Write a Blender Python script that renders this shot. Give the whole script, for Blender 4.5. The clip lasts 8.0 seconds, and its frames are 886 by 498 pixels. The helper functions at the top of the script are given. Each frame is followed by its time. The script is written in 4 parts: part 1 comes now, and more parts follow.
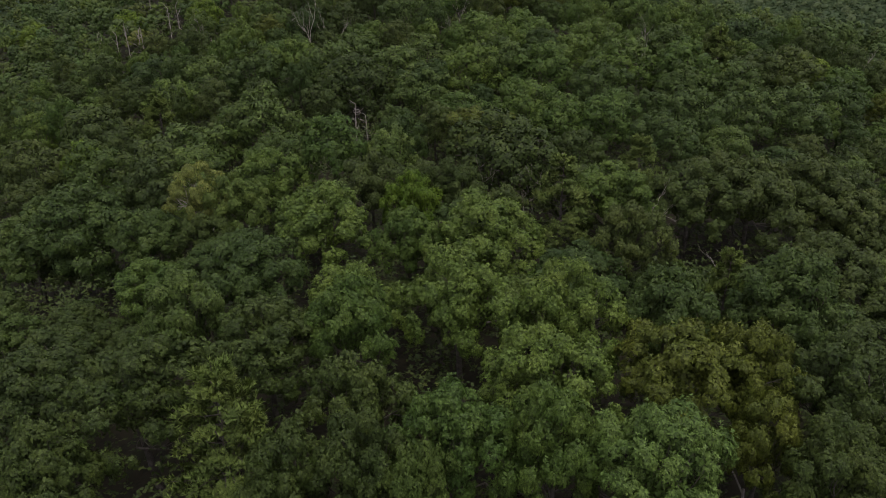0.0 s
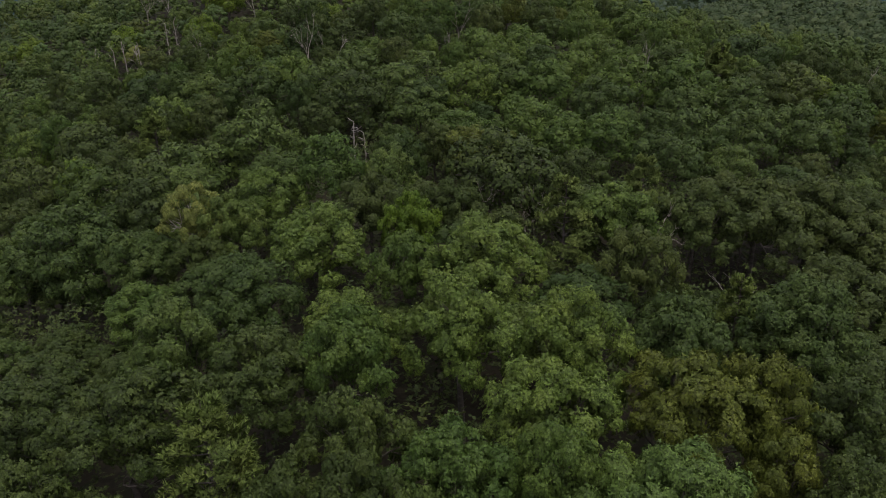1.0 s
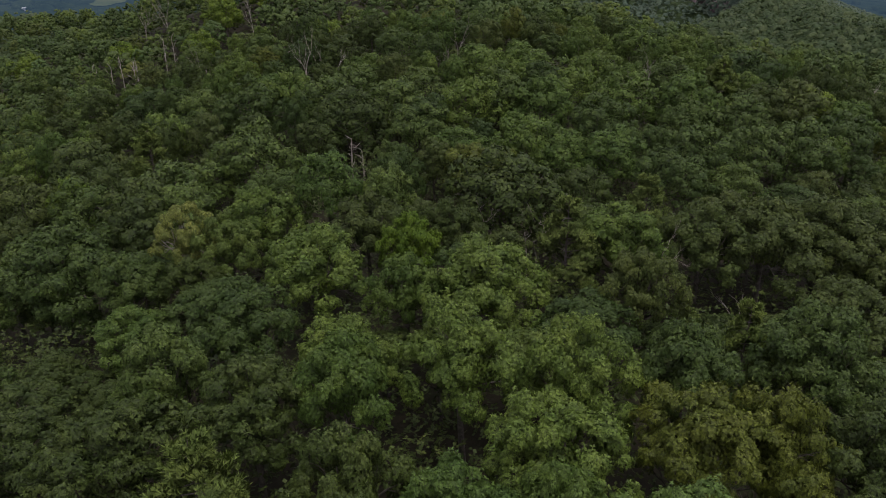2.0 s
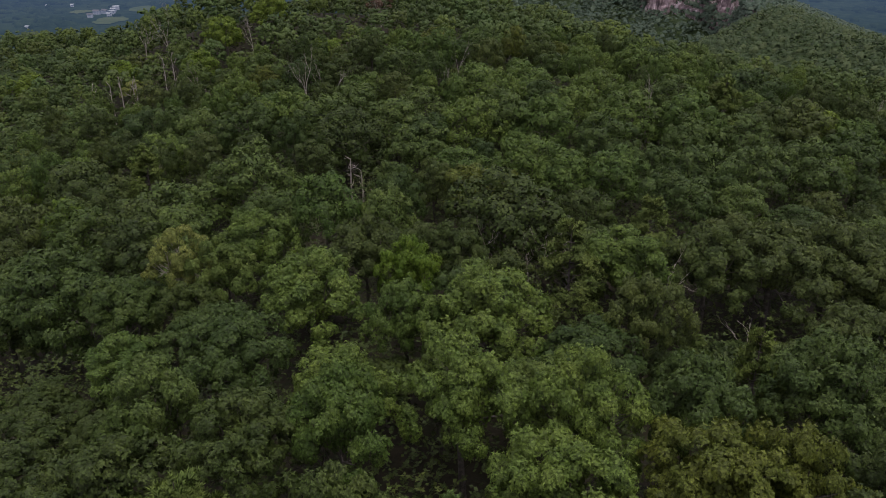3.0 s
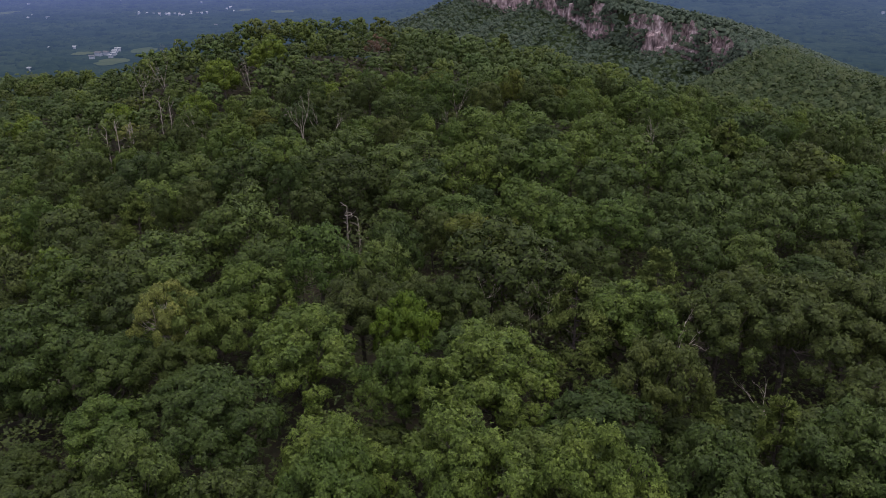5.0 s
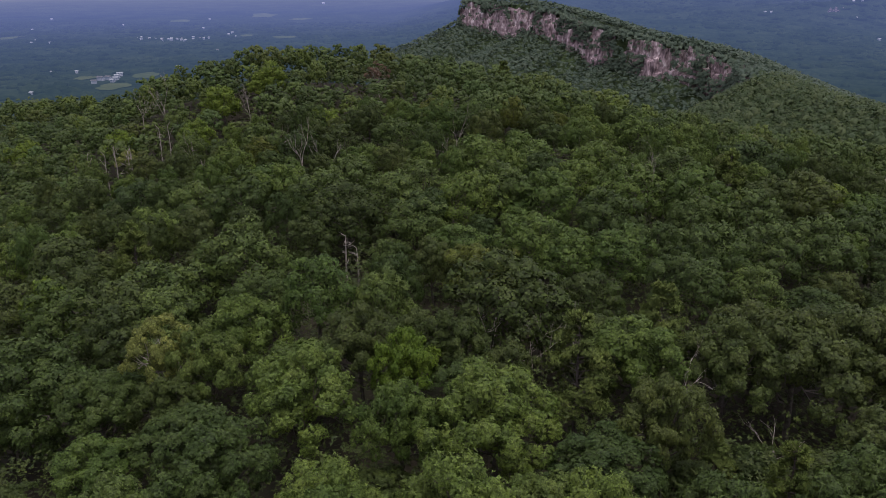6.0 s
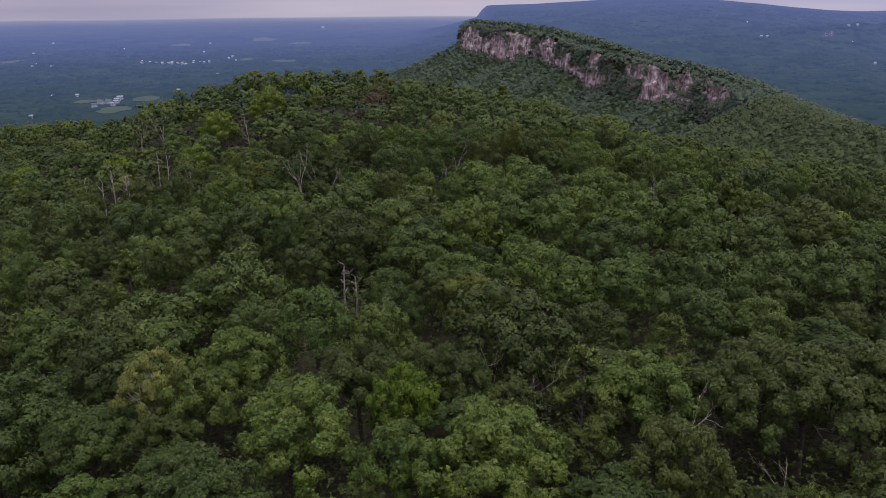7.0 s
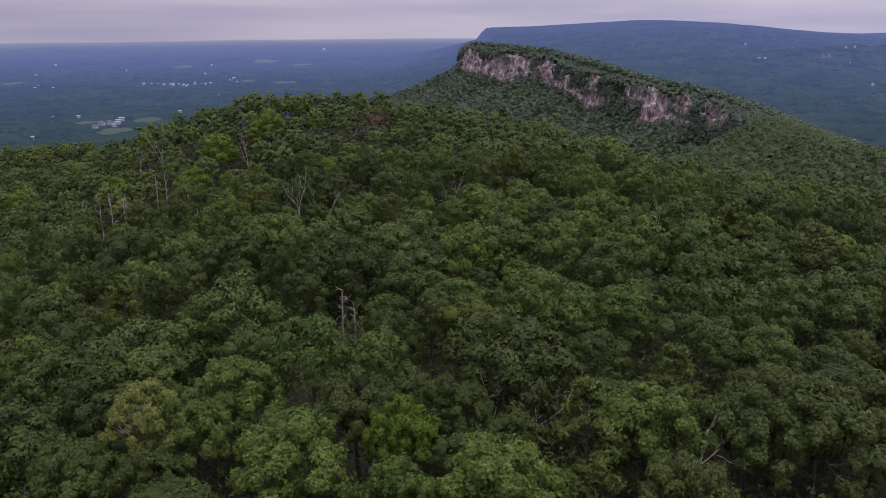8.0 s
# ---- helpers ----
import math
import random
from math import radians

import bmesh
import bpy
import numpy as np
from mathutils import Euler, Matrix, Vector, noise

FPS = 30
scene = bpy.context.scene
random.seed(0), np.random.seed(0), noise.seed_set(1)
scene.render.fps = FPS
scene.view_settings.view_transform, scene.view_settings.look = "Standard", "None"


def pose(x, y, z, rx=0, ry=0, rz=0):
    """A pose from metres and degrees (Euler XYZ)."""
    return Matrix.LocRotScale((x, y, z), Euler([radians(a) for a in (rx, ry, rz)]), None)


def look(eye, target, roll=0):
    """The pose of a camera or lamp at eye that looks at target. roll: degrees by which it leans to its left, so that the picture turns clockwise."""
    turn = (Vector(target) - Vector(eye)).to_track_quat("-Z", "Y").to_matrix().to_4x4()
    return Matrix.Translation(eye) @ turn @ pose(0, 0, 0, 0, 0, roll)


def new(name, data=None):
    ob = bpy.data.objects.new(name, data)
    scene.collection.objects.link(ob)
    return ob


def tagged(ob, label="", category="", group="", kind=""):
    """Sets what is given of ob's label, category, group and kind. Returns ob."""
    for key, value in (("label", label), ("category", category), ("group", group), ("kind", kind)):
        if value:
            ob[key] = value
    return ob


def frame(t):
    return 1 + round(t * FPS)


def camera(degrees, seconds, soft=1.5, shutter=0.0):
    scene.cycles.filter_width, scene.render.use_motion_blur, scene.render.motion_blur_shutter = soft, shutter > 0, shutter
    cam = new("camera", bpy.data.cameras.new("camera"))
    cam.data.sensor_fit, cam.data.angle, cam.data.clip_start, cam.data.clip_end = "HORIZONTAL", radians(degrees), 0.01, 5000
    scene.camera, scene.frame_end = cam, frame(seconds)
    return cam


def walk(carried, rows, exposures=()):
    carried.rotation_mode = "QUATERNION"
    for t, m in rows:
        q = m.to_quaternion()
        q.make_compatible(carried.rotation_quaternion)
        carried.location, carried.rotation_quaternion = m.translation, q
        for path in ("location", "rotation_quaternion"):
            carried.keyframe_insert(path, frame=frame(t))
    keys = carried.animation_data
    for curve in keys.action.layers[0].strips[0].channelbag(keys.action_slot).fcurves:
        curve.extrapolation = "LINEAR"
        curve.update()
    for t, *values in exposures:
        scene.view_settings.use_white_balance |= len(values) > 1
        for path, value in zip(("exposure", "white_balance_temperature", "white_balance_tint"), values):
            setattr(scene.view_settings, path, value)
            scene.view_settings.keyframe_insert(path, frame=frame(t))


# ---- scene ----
cam = camera(60.3, 8.0, soft=0.95)
PATH = [
    (0, (0.306, -1.374, 32.482), (0.289, 0.394, 31.546), -0.1),
    (0.5, (0.241, -0.578, 32.46), (0.226, 1.198, 31.54), -0.1),
    (1, (0.216, 0.161, 32.426), (0.202, 1.945, 31.522), -0.1),
    (1.5, (0.199, 0.875, 32.367), (0.186, 2.667, 31.479), -0.1),
    (1.7, (0.195, 1.161, 32.36), (0.183, 2.956, 31.478), -0.1),
    (3, (0.252, 2.892, 32.341), (0.238, 4.71, 31.507), -0.2),
    (3.5, (0.269, 3.535, 32.392), (0.255, 5.361, 31.577), -0.2),
    (4, (0.214, 4.147, 32.439), (0.203, 5.983, 31.645), -0.2),
    (4.5, (0.204, 4.776, 32.48), (0.193, 6.622, 31.711), -0.2),
    (4.7, (0.205, 5.03, 32.493), (0.195, 6.88, 31.734), -0.3),
    (6, (0.19, 6.583, 32.807), (0.181, 8.462, 32.121), -0.2),
    (6.5, (0.133, 7.231, 32.907), (0.126, 9.12, 32.25), -0.2),
    (7, (0.086, 7.905, 33.025), (0.08, 9.803, 32.394), -0.2),
    (7.5, (0.097, 8.583, 33.087), (0.091, 10.489, 32.482), -0.2),
    (8, (0.111, 9.176, 33.138), (0.105, 11.09, 32.558), -0.2),
]
# the white balance drifts a little warmer and more magenta as the sky comes into view
walk(cam, [(t, look(eye, target, roll)) for t, eye, target, roll in PATH], [(0, -0.1, 6500, 6), (3, -0.07, 6450, 10), (8, -0.06, 6320, 15)])

# ---- world, sun ----
world = bpy.data.worlds.new("overcast_evening")
scene.world = world
world.use_nodes = True
wn, wl = world.node_tree.nodes, world.node_tree.links
wn.clear()
SUN_UP, SUN_ROUND = radians(76), radians(-40)
sky = wn.new("ShaderNodeTexSky")
sky.sky_type, sky.sun_disc, sky.sun_elevation, sky.sun_rotation = "NISHITA", False, SUN_UP, SUN_ROUND
sky.air_density, sky.dust_density = 1.0, 1.6
coord = wn.new("ShaderNodeTexCoord")
stretch = wn.new("ShaderNodeMapping")
stretch.inputs["Scale"].default_value = (1.2, 1.2, 16.0)
wl.new(coord.outputs["Generated"], stretch.inputs["Vector"])
cloud = wn.new("ShaderNodeTexNoise")
cloud.inputs["Scale"].default_value, cloud.inputs["Detail"].default_value = 1.6, 3.0
wl.new(stretch.outputs["Vector"], cloud.inputs["Vector"])
deck = wn.new("ShaderNodeValToRGB")
deck.color_ramp.elements[0].position, deck.color_ramp.elements[0].color = 0.36, (0.49, 0.47, 0.63, 1)
deck.color_ramp.elements[1].position, deck.color_ramp.elements[1].color = 0.66, (0.70, 0.64, 0.745, 1)
wl.new(cloud.outputs["Fac"], deck.inputs["Fac"])
thin = wn.new("ShaderNodeVectorMath")
thin.operation = "SCALE"
thin.inputs["Scale"].default_value = 0.08
wl.new(sky.outputs["Color"], thin.inputs[0])
cover = wn.new("ShaderNodeMix")
cover.data_type = "RGBA"
cover.inputs["Factor"].default_value = 0.88
wl.new(thin.outputs["Vector"], cover.inputs["A"])
wl.new(deck.outputs["Color"], cover.inputs["B"])
glow = wn.new("ShaderNodeBackground")
# an overcast dome is about three times brighter overhead than at the horizon
split = wn.new("ShaderNodeSeparateXYZ")
wl.new(coord.outputs["Generated"], split.inputs["Vector"])
dome = wn.new("ShaderNodeMapRange")
dome.inputs["From Min"].default_value, dome.inputs["From Max"].default_value = 0.0, 1.0
dome.inputs["To Min"].default_value, dome.inputs["To Max"].default_value = 0.9, 2.2
wl.new(split.outputs["Z"], dome.inputs["Value"])
# the cloud is thinner towards the east
east = wn.new("ShaderNodeMath")
east.operation = "MULTIPLY_ADD"
east.inputs[1].default_value, east.inputs[2].default_value = 0.22, 0.0
wl.new(split.outputs["X"], east.inputs[0])
total = wn.new("ShaderNodeMath")
total.operation = "ADD"
wl.new(dome.outputs["Result"], total.inputs[0])
wl.new(east.outputs["Value"], total.inputs[1])
wl.new(total.outputs["Value"], glow.inputs["Strength"])
wl.new(cover.outputs["Result"], glow.inputs["Color"])
wout = wn.new("ShaderNodeOutputWorld")
wl.new(glow.outputs["Background"], wout.inputs["Surface"])

lamp = bpy.data.lights.new("sun", "SUN")
lamp.energy, lamp.angle, lamp.color = 2.3, radians(40), (1.0, 0.95, 0.88)
sun = new("sun", lamp)
sun.matrix_basis = pose(0, 0, 120, 14, 0, 40)


# ---- materials ----
def nodes_of(name):
    m = bpy.data.materials.new(name)
    m.use_nodes = True
    n, l = m.node_tree.nodes, m.node_tree.links
    return m, n, l, n["Principled BSDF"], n["Material Output"]


def leaf_material(name, low, high, per_thing=True, through_leaf=0.18, spread=0.54, sprays=0.2, between=()):
    """Foliage: the tint varies from tree to tree and from leaf to leaf."""
    m, n, l, bsdf, out = nodes_of(name)
    ramp = n.new("ShaderNodeValToRGB")
    ramp.color_ramp.elements[0].color, ramp.color_ramp.elements[1].color = (*low, 1), (*high, 1)
    for k, tone in enumerate(between):
        ramp.color_ramp.elements.new((k + 1) / (len(between) + 1)).color = (*tone, 1)
    if per_thing:
        info = n.new("ShaderNodeObjectInfo")
        l.new(info.outputs["Random"], ramp.inputs["Fac"])
    else:
        att = n.new("ShaderNodeAttribute")
        att.attribute_name = "tint"
        l.new(att.outputs["Fac"], ramp.inputs["Fac"])
    geo = n.new("ShaderNodeNewGeometry")
    span = n.new("ShaderNodeMapRange")
    span.inputs["To Min"].default_value, span.inputs["To Max"].default_value = 1 - spread, 1 + spread * 1.1
    l.new(geo.outputs["Random Per Island"], span.inputs["Value"])
    shade = n.new("ShaderNodeHueSaturation")
    l.new(ramp.outputs["Color"], shade.inputs["Color"])
    # whole sprays differ from one another: older and younger growth
    place, spray = n.new("ShaderNodeNewGeometry"), n.new("ShaderNodeTexNoise")
    spray.inputs["Scale"].default_value, spray.inputs["Detail"].default_value = 0.75, 2.0
    l.new(place.outputs["Position"], spray.inputs["Vector"])
    growth, hue = n.new("ShaderNodeMapRange"), n.new("ShaderNodeMapRange")
    for r, a, b in ((growth, 1 - sprays, 1 + sprays), (hue, 0.51, 0.49)):
        r.inputs["From Min"].default_value, r.inputs["From Max"].default_value = 0.3, 0.7
        r.inputs["To Min"].default_value, r.inputs["To Max"].default_value = a, b
        l.new(spray.outputs["Fac"], r.inputs["Value"])
    both_spans = n.new("ShaderNodeMath")
    both_spans.operation = "MULTIPLY"
    l.new(span.outputs["Result"], both_spans.inputs[0])
    l.new(growth.outputs["Result"], both_spans.inputs[1])
    l.new(both_spans.outputs["Value"], shade.inputs["Value"])
    l.new(hue.outputs["Result"], shade.inputs["Hue"])
    l.new(shade.outputs["Color"], bsdf.inputs["Base Color"])
    bsdf.inputs["Roughness"].default_value = 0.6
    bsdf.inputs["Specular IOR Level"].default_value = 0.2
    lit = n.new("ShaderNodeBsdfTranslucent")
    l.new(shade.outputs["Color"], lit.inputs["Color"])
    both = n.new("ShaderNodeMixShader")
    both.inputs["Fac"].default_value = through_leaf
    l.new(bsdf.outputs["BSDF"], both.inputs[1])
    l.new(lit.outputs["BSDF"], both.inputs[2])
    l.new(both.outputs["Shader"], out.inputs["Surface"])
    return m


def mottled(name, colours, size, rough=0.9, relief=0.3, fine=6.0, distance=0.1, upright=1.0):
    """A rough natural surface: two scales of noise over a ramp of colours, with relief."""
    m, n, l, bsdf, out = nodes_of(name)
    geo = n.new("ShaderNodeNewGeometry")
    a, b = n.new("ShaderNodeTexNoise"), n.new("ShaderNodeTexNoise")
    a.inputs["Scale"].default_value, a.inputs["Detail"].default_value = 1 / size, 6
    b.inputs["Scale"].default_value, b.inputs["Detail"].default_value = fine / size, 4
    grain = n.new("ShaderNodeMapping")
    grain.inputs["Scale"].default_value = (1, 1, upright)
    l.new(geo.outputs["Position"], grain.inputs["Vector"])
    for t in (a, b):
        l.new(grain.outputs["Vector"], t.inputs["Vector"])
    mix = n.new("ShaderNodeMix")
    mix.inputs["Factor"].default_value = 0.4
    l.new(a.outputs["Fac"], mix.inputs["A"])
    l.new(b.outputs["Fac"], mix.inputs["B"])
    ramp = n.new("ShaderNodeValToRGB")
    el = ramp.color_ramp.elements
    el[0].position, el[1].position = 0.34, 0.66
    el[0].color, el[1].color = (*colours[0], 1), (*colours[-1], 1)
    for i, c in enumerate(colours[1:-1]):
        e = el.new(0.34 + 0.32 * (i + 1) / (len(colours) - 1))
        e.color = (*c, 1)
    l.new(mix.outputs["Result"], ramp.inputs["Fac"])
    l.new(ramp.outputs["Color"], bsdf.inputs["Base Color"])
    bsdf.inputs["Roughness"].default_value = rough
    bsdf.inputs["Specular IOR Level"].default_value = 0.2
    bmp = n.new("ShaderNodeBump")
    bmp.inputs["Strength"].default_value, bmp.inputs["Distance"].default_value = relief, distance
    l.new(mix.outputs["Result"], bmp.inputs["Height"])
    l.new(bmp.outputs["Normal"], bsdf.inputs["Normal"])
    return m


def backdrop_material(name, colours, size, crown_relief=0.6):
    """Distant land with evening haze painted as emission, growing with distance from the hill."""
    m, n, l, bsdf, out = nodes_of(name)
    place = n.new("ShaderNodeNewGeometry")
    patch, crowns = n.new("ShaderNodeTexNoise"), n.new("ShaderNodeTexVoronoi")
    patch.inputs["Scale"].default_value, patch.inputs["Detail"].default_value = 1 / size, 5
    crowns.inputs["Scale"].default_value, crowns.inputs["Randomness"].default_value = 1 / 11.0, 1.0
    for x in (patch, crowns):
        l.new(place.outputs["Position"], x.inputs["Vector"])
    gap = n.new("ShaderNodeMath")
    gap.operation, gap.inputs[1].default_value = "MULTIPLY_ADD", -0.32
    l.new(crowns.outputs["Distance"], gap.inputs[0])
    l.new(patch.outputs["Fac"], gap.inputs[2])
    ramp = n.new("ShaderNodeValToRGB")
    tones = ramp.color_ramp.elements
    tones[0].position, tones[0].color = 0.12, (*colours[0], 1)
    tones[1].position, tones[1].color = 0.58, (*colours[2], 1)
    tones.new(0.36).color = (*colours[1], 1)
    l.new(gap.outputs["Value"], ramp.inputs["Fac"])
    l.new(ramp.outputs["Color"], bsdf.inputs["Base Color"])
    bsdf.inputs["Roughness"].default_value = 0.9
    bmp = n.new("ShaderNodeBump")
    bmp.invert = True
    bmp.inputs["Strength"].default_value, bmp.inputs["Distance"].default_value = crown_relief, 5.0
    l.new(crowns.outputs["Distance"], bmp.inputs["Height"])
    l.new(bmp.outputs["Normal"], bsdf.inputs["Normal"])
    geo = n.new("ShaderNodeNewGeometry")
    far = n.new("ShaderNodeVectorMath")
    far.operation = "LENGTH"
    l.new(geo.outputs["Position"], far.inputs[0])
    haze_glow = n.new("ShaderNodeValToRGB")
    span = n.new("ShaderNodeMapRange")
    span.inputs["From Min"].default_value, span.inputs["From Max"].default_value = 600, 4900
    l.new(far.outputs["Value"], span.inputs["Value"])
    l.new(span.outputs["Result"], haze_glow.inputs["Fac"])
    el = haze_glow.color_ramp.elements
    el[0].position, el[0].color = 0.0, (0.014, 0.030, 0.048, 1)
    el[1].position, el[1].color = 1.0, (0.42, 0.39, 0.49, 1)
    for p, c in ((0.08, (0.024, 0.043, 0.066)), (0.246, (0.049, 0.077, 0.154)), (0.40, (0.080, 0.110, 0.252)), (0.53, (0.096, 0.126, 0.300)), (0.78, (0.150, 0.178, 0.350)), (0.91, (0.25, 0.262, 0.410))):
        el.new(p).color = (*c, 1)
    # the surface itself glows by this colour; no air lies between
    l.new(haze_glow.outputs["Color"], bsdf.inputs["Emission Color"])
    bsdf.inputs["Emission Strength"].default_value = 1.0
    bsdf.inputs["Specular IOR Level"].default_value = 0.0
    return m


FOLIAGE = {
    "oak": ((0.032, 0.054, 0.011), (0.074, 0.106, 0.021)),
    "dark": ((0.034, 0.051, 0.010), (0.048, 0.068, 0.013)),
    "light": ((0.050, 0.084, 0.015), (0.079, 0.115, 0.019)),
    "pale": ((0.065, 0.105, 0.020), (0.074, 0.114, 0.024)),
    "olive": ((0.068, 0.084, 0.011), (0.077, 0.093, 0.014)),
    "bright": ((0.075, 0.122, 0.011), (0.102, 0.141, 0.016)),
    "brown": ((0.047, 0.065, 0.014), (0.058, 0.076, 0.016)),
    "pine": ((0.096, 0.132, 0.026), (0.108, 0.142, 0.034)),
    "sparse": ((0.120, 0.138, 0.030), (0.132, 0.150, 0.034)),
    "rust": ((0.099, 0.062, 0.038), (0.109, 0.067, 0.042)),
}
LEAF = {k: leaf_material("foliage_" + k, a, b) for k, (a, b) in FOLIAGE.items()}
WOODS = leaf_material("foliage_woods", (0.040, 0.064, 0.015), (0.084, 0.118, 0.019), False, spread=0.2, sprays=0.1, through_leaf=0.25, between=((0.053, 0.079, 0.018), (0.062, 0.096, 0.023), (0.066, 0.084, 0.017), (0.059, 0.097, 0.026), (0.074, 0.103, 0.019)))
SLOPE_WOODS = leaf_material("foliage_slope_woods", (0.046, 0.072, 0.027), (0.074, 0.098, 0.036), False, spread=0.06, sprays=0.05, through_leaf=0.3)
# lower-storey leaves: gloom under the crowns is put into a darker green
SHADE = leaf_material("foliage_undergrowth_shaded", (0.034, 0.050, 0.010), (0.056, 0.072, 0.015), False, spread=0.3)
# haze over the ridge is put into the leaf colour: paler and bluer
HAZY_RIDGE_WOODS = leaf_material("foliage_ridge_woods_hazy", (0.066, 0.098, 0.066), (0.094, 0.124, 0.080), False, spread=0.04, sprays=0.05, through_leaf=0.35)
BARK = mottled("oak_bark", ((0.045, 0.038, 0.030), (0.090, 0.078, 0.065), (0.15, 0.13, 0.11)), 0.25, relief=0.8, distance=0.03)
GREY_WOOD = mottled("weathered_grey_wood", ((0.17, 0.145, 0.12), (0.29, 0.255, 0.22), (0.42, 0.38, 0.34)), 0.3, relief=0.5, distance=0.02)
# litter toned far below its own colour, with the forest-floor shade painted in
SHADED_LITTER = mottled("leaf_litter_shaded", ((0.012, 0.011, 0.006), (0.026, 0.021, 0.012), (0.018, 0.022, 0.008)), 1.6, relief=0.8, distance=0.15)
SCRUB = mottled("laurel_scrub", ((0.030, 0.048, 0.018), (0.050, 0.076, 0.028), (0.074, 0.100, 0.038)), 5.0, relief=0.8, fine=4.0, distance=1.2)
ROCK = mottled("conglomerate_rock", ((0.055, 0.042, 0.044), (0.23, 0.168, 0.17), (0.46, 0.35, 0.345), (0.88, 0.80, 0.77)), 5.0, relief=1.0, fine=3.0, distance=1.5, upright=0.45)
FAR_LAND = backdrop_material("distant_woodland_hazed", ((0.006, 0.010, 0.005), (0.012, 0.018, 0.009), (0.020, 0.027, 0.013)), 70.0)
FIELD = backdrop_material("distant_meadow_hazed", ((0.030, 0.040, 0.016), (0.042, 0.050, 0.021), (0.055, 0.060, 0.027)), 40.0, 0.05)
# siding, roofing and rock carry the same painted haze glow
PLASTER = backdrop_material("weathered_white_siding_hazed", ((0.24, 0.24, 0.25), (0.30, 0.30, 0.31), (0.36, 0.36, 0.36)), 3.0, 0.0)
PALE_ROOF = backdrop_material("pale_metal_roofing_hazed", ((0.17, 0.175, 0.18), (0.22, 0.225, 0.23), (0.27, 0.275, 0.28)), 4.0, 0.0)
ROOFING = backdrop_material("brown_roofing_hazed", ((0.07, 0.062, 0.06), (0.10, 0.088, 0.084), (0.13, 0.115, 0.11)), 3.0, 0.0)
FAR_ROCK = backdrop_material("distant_rock_hazed", ((0.05, 0.038, 0.04), (0.12, 0.09, 0.095), (0.24, 0.19, 0.19)), 5.0, 0.3)


# ---- the land ----
VALLEY = -112.0


def bump(x, y, cx, cy, sx, sy):
    return np.exp(-((x - cx) / sx) ** 2 - ((y - cy) / sy) ** 2)


def step(a, b, v):
    u = np.clip((v - a) / (b - a), 0.0, 1.0)
    return u * u * (3 - 2 * u)


def waves(x, y, size):
    """Soft natural unevenness of the land, about -1 to 1."""
    u, v = x / size, y / size
    return (np.sin(1.3 * u + 0.7 * v + 1.1) + np.sin(0.5 * u - 1.6 * v + 2.3) + np.sin(2.1 * u + 1.9 * v) * 0.5 + np.sin(-1.1 * u + 2.9 * v + 4.0) * 0.5) / 3


def crest_x(y):
    return 252.0 - 206.0 * step(640.0, 1180.0, y) + 10 * np.sin(y / 47.0)


def crest_z(y):
    return -46.0 + 40.0 * step(540.0, 1080.0, y) - 90.0 * step(1105.0, 1190.0, y) - 14.0 * step(420.0, 150.0, y) - 40.0 * step(1190.0, 1300.0, y)


def cliff_drop(y):
    """Height of the rock face below the rim at y; none where the ridge runs out."""
    return (33.0 + 5.0 * np.sin(y / 31.0) + 3.0 * np.sin(y / 13.0)) * step(570.0, 650.0, y) * step(1180.0, 1130.0, y)


def hill(x, y):
    back = np.where(y > 178.8, np.exp(-((y - 178.8) / 131.5) ** 2), 1.0)
    shoulders = 2.6 * bump(x, y, -73, 198, 22, 36) + 2.0 * bump(x, y, -20, 195, 30, 34) - 5.2 * bump(x, y, 50, 196, 24, 26) + 11 * bump(x, y, 108, 160, 26, 40) + 2.5 * bump(x, y, 60, 112, 18, 22)
    shoulders = shoulders + 3.6 * bump(x, y, -73, 124, 20, 22) + 1.2 * bump(x, y, -14, 97, 30, 16) + 4.0 * bump(x, y, -164, 250, 20, 40)
    return shoulders + VALLEY + 114.3 * np.exp(-(np.abs(x - 8.2) / 179.1) ** 2) * back - 0.6 * bump(x, y, 15, 98, 60, 22) + 2.0 * bump(x, y, 5, 25, 30, 22) + 0.8 * bump(x, y, -30, 70, 12, 12) + 2.0 * bump(x, y, -47, 90, 14, 14) + 2.0 * bump(x, y, 25, 57, 9, 10) + 8.2 * bump(x, y, -51.6, 200, 38.8, 45) + 3 * bump(x, y, 42, 100, 26, 26)


def ridge(x, y):
    d = x - crest_x(y)
    drop = cliff_drop(y)
    e = np.maximum(-20.0 - d, 0)
    west = -drop * step(-14.0, -20.0, d) - 100.0 * (1 - np.exp(-0.0056 * e))
    return np.maximum(crest_z(y) + np.where(d > 0, -0.36 * d, 0.0) + west, VALLEY)


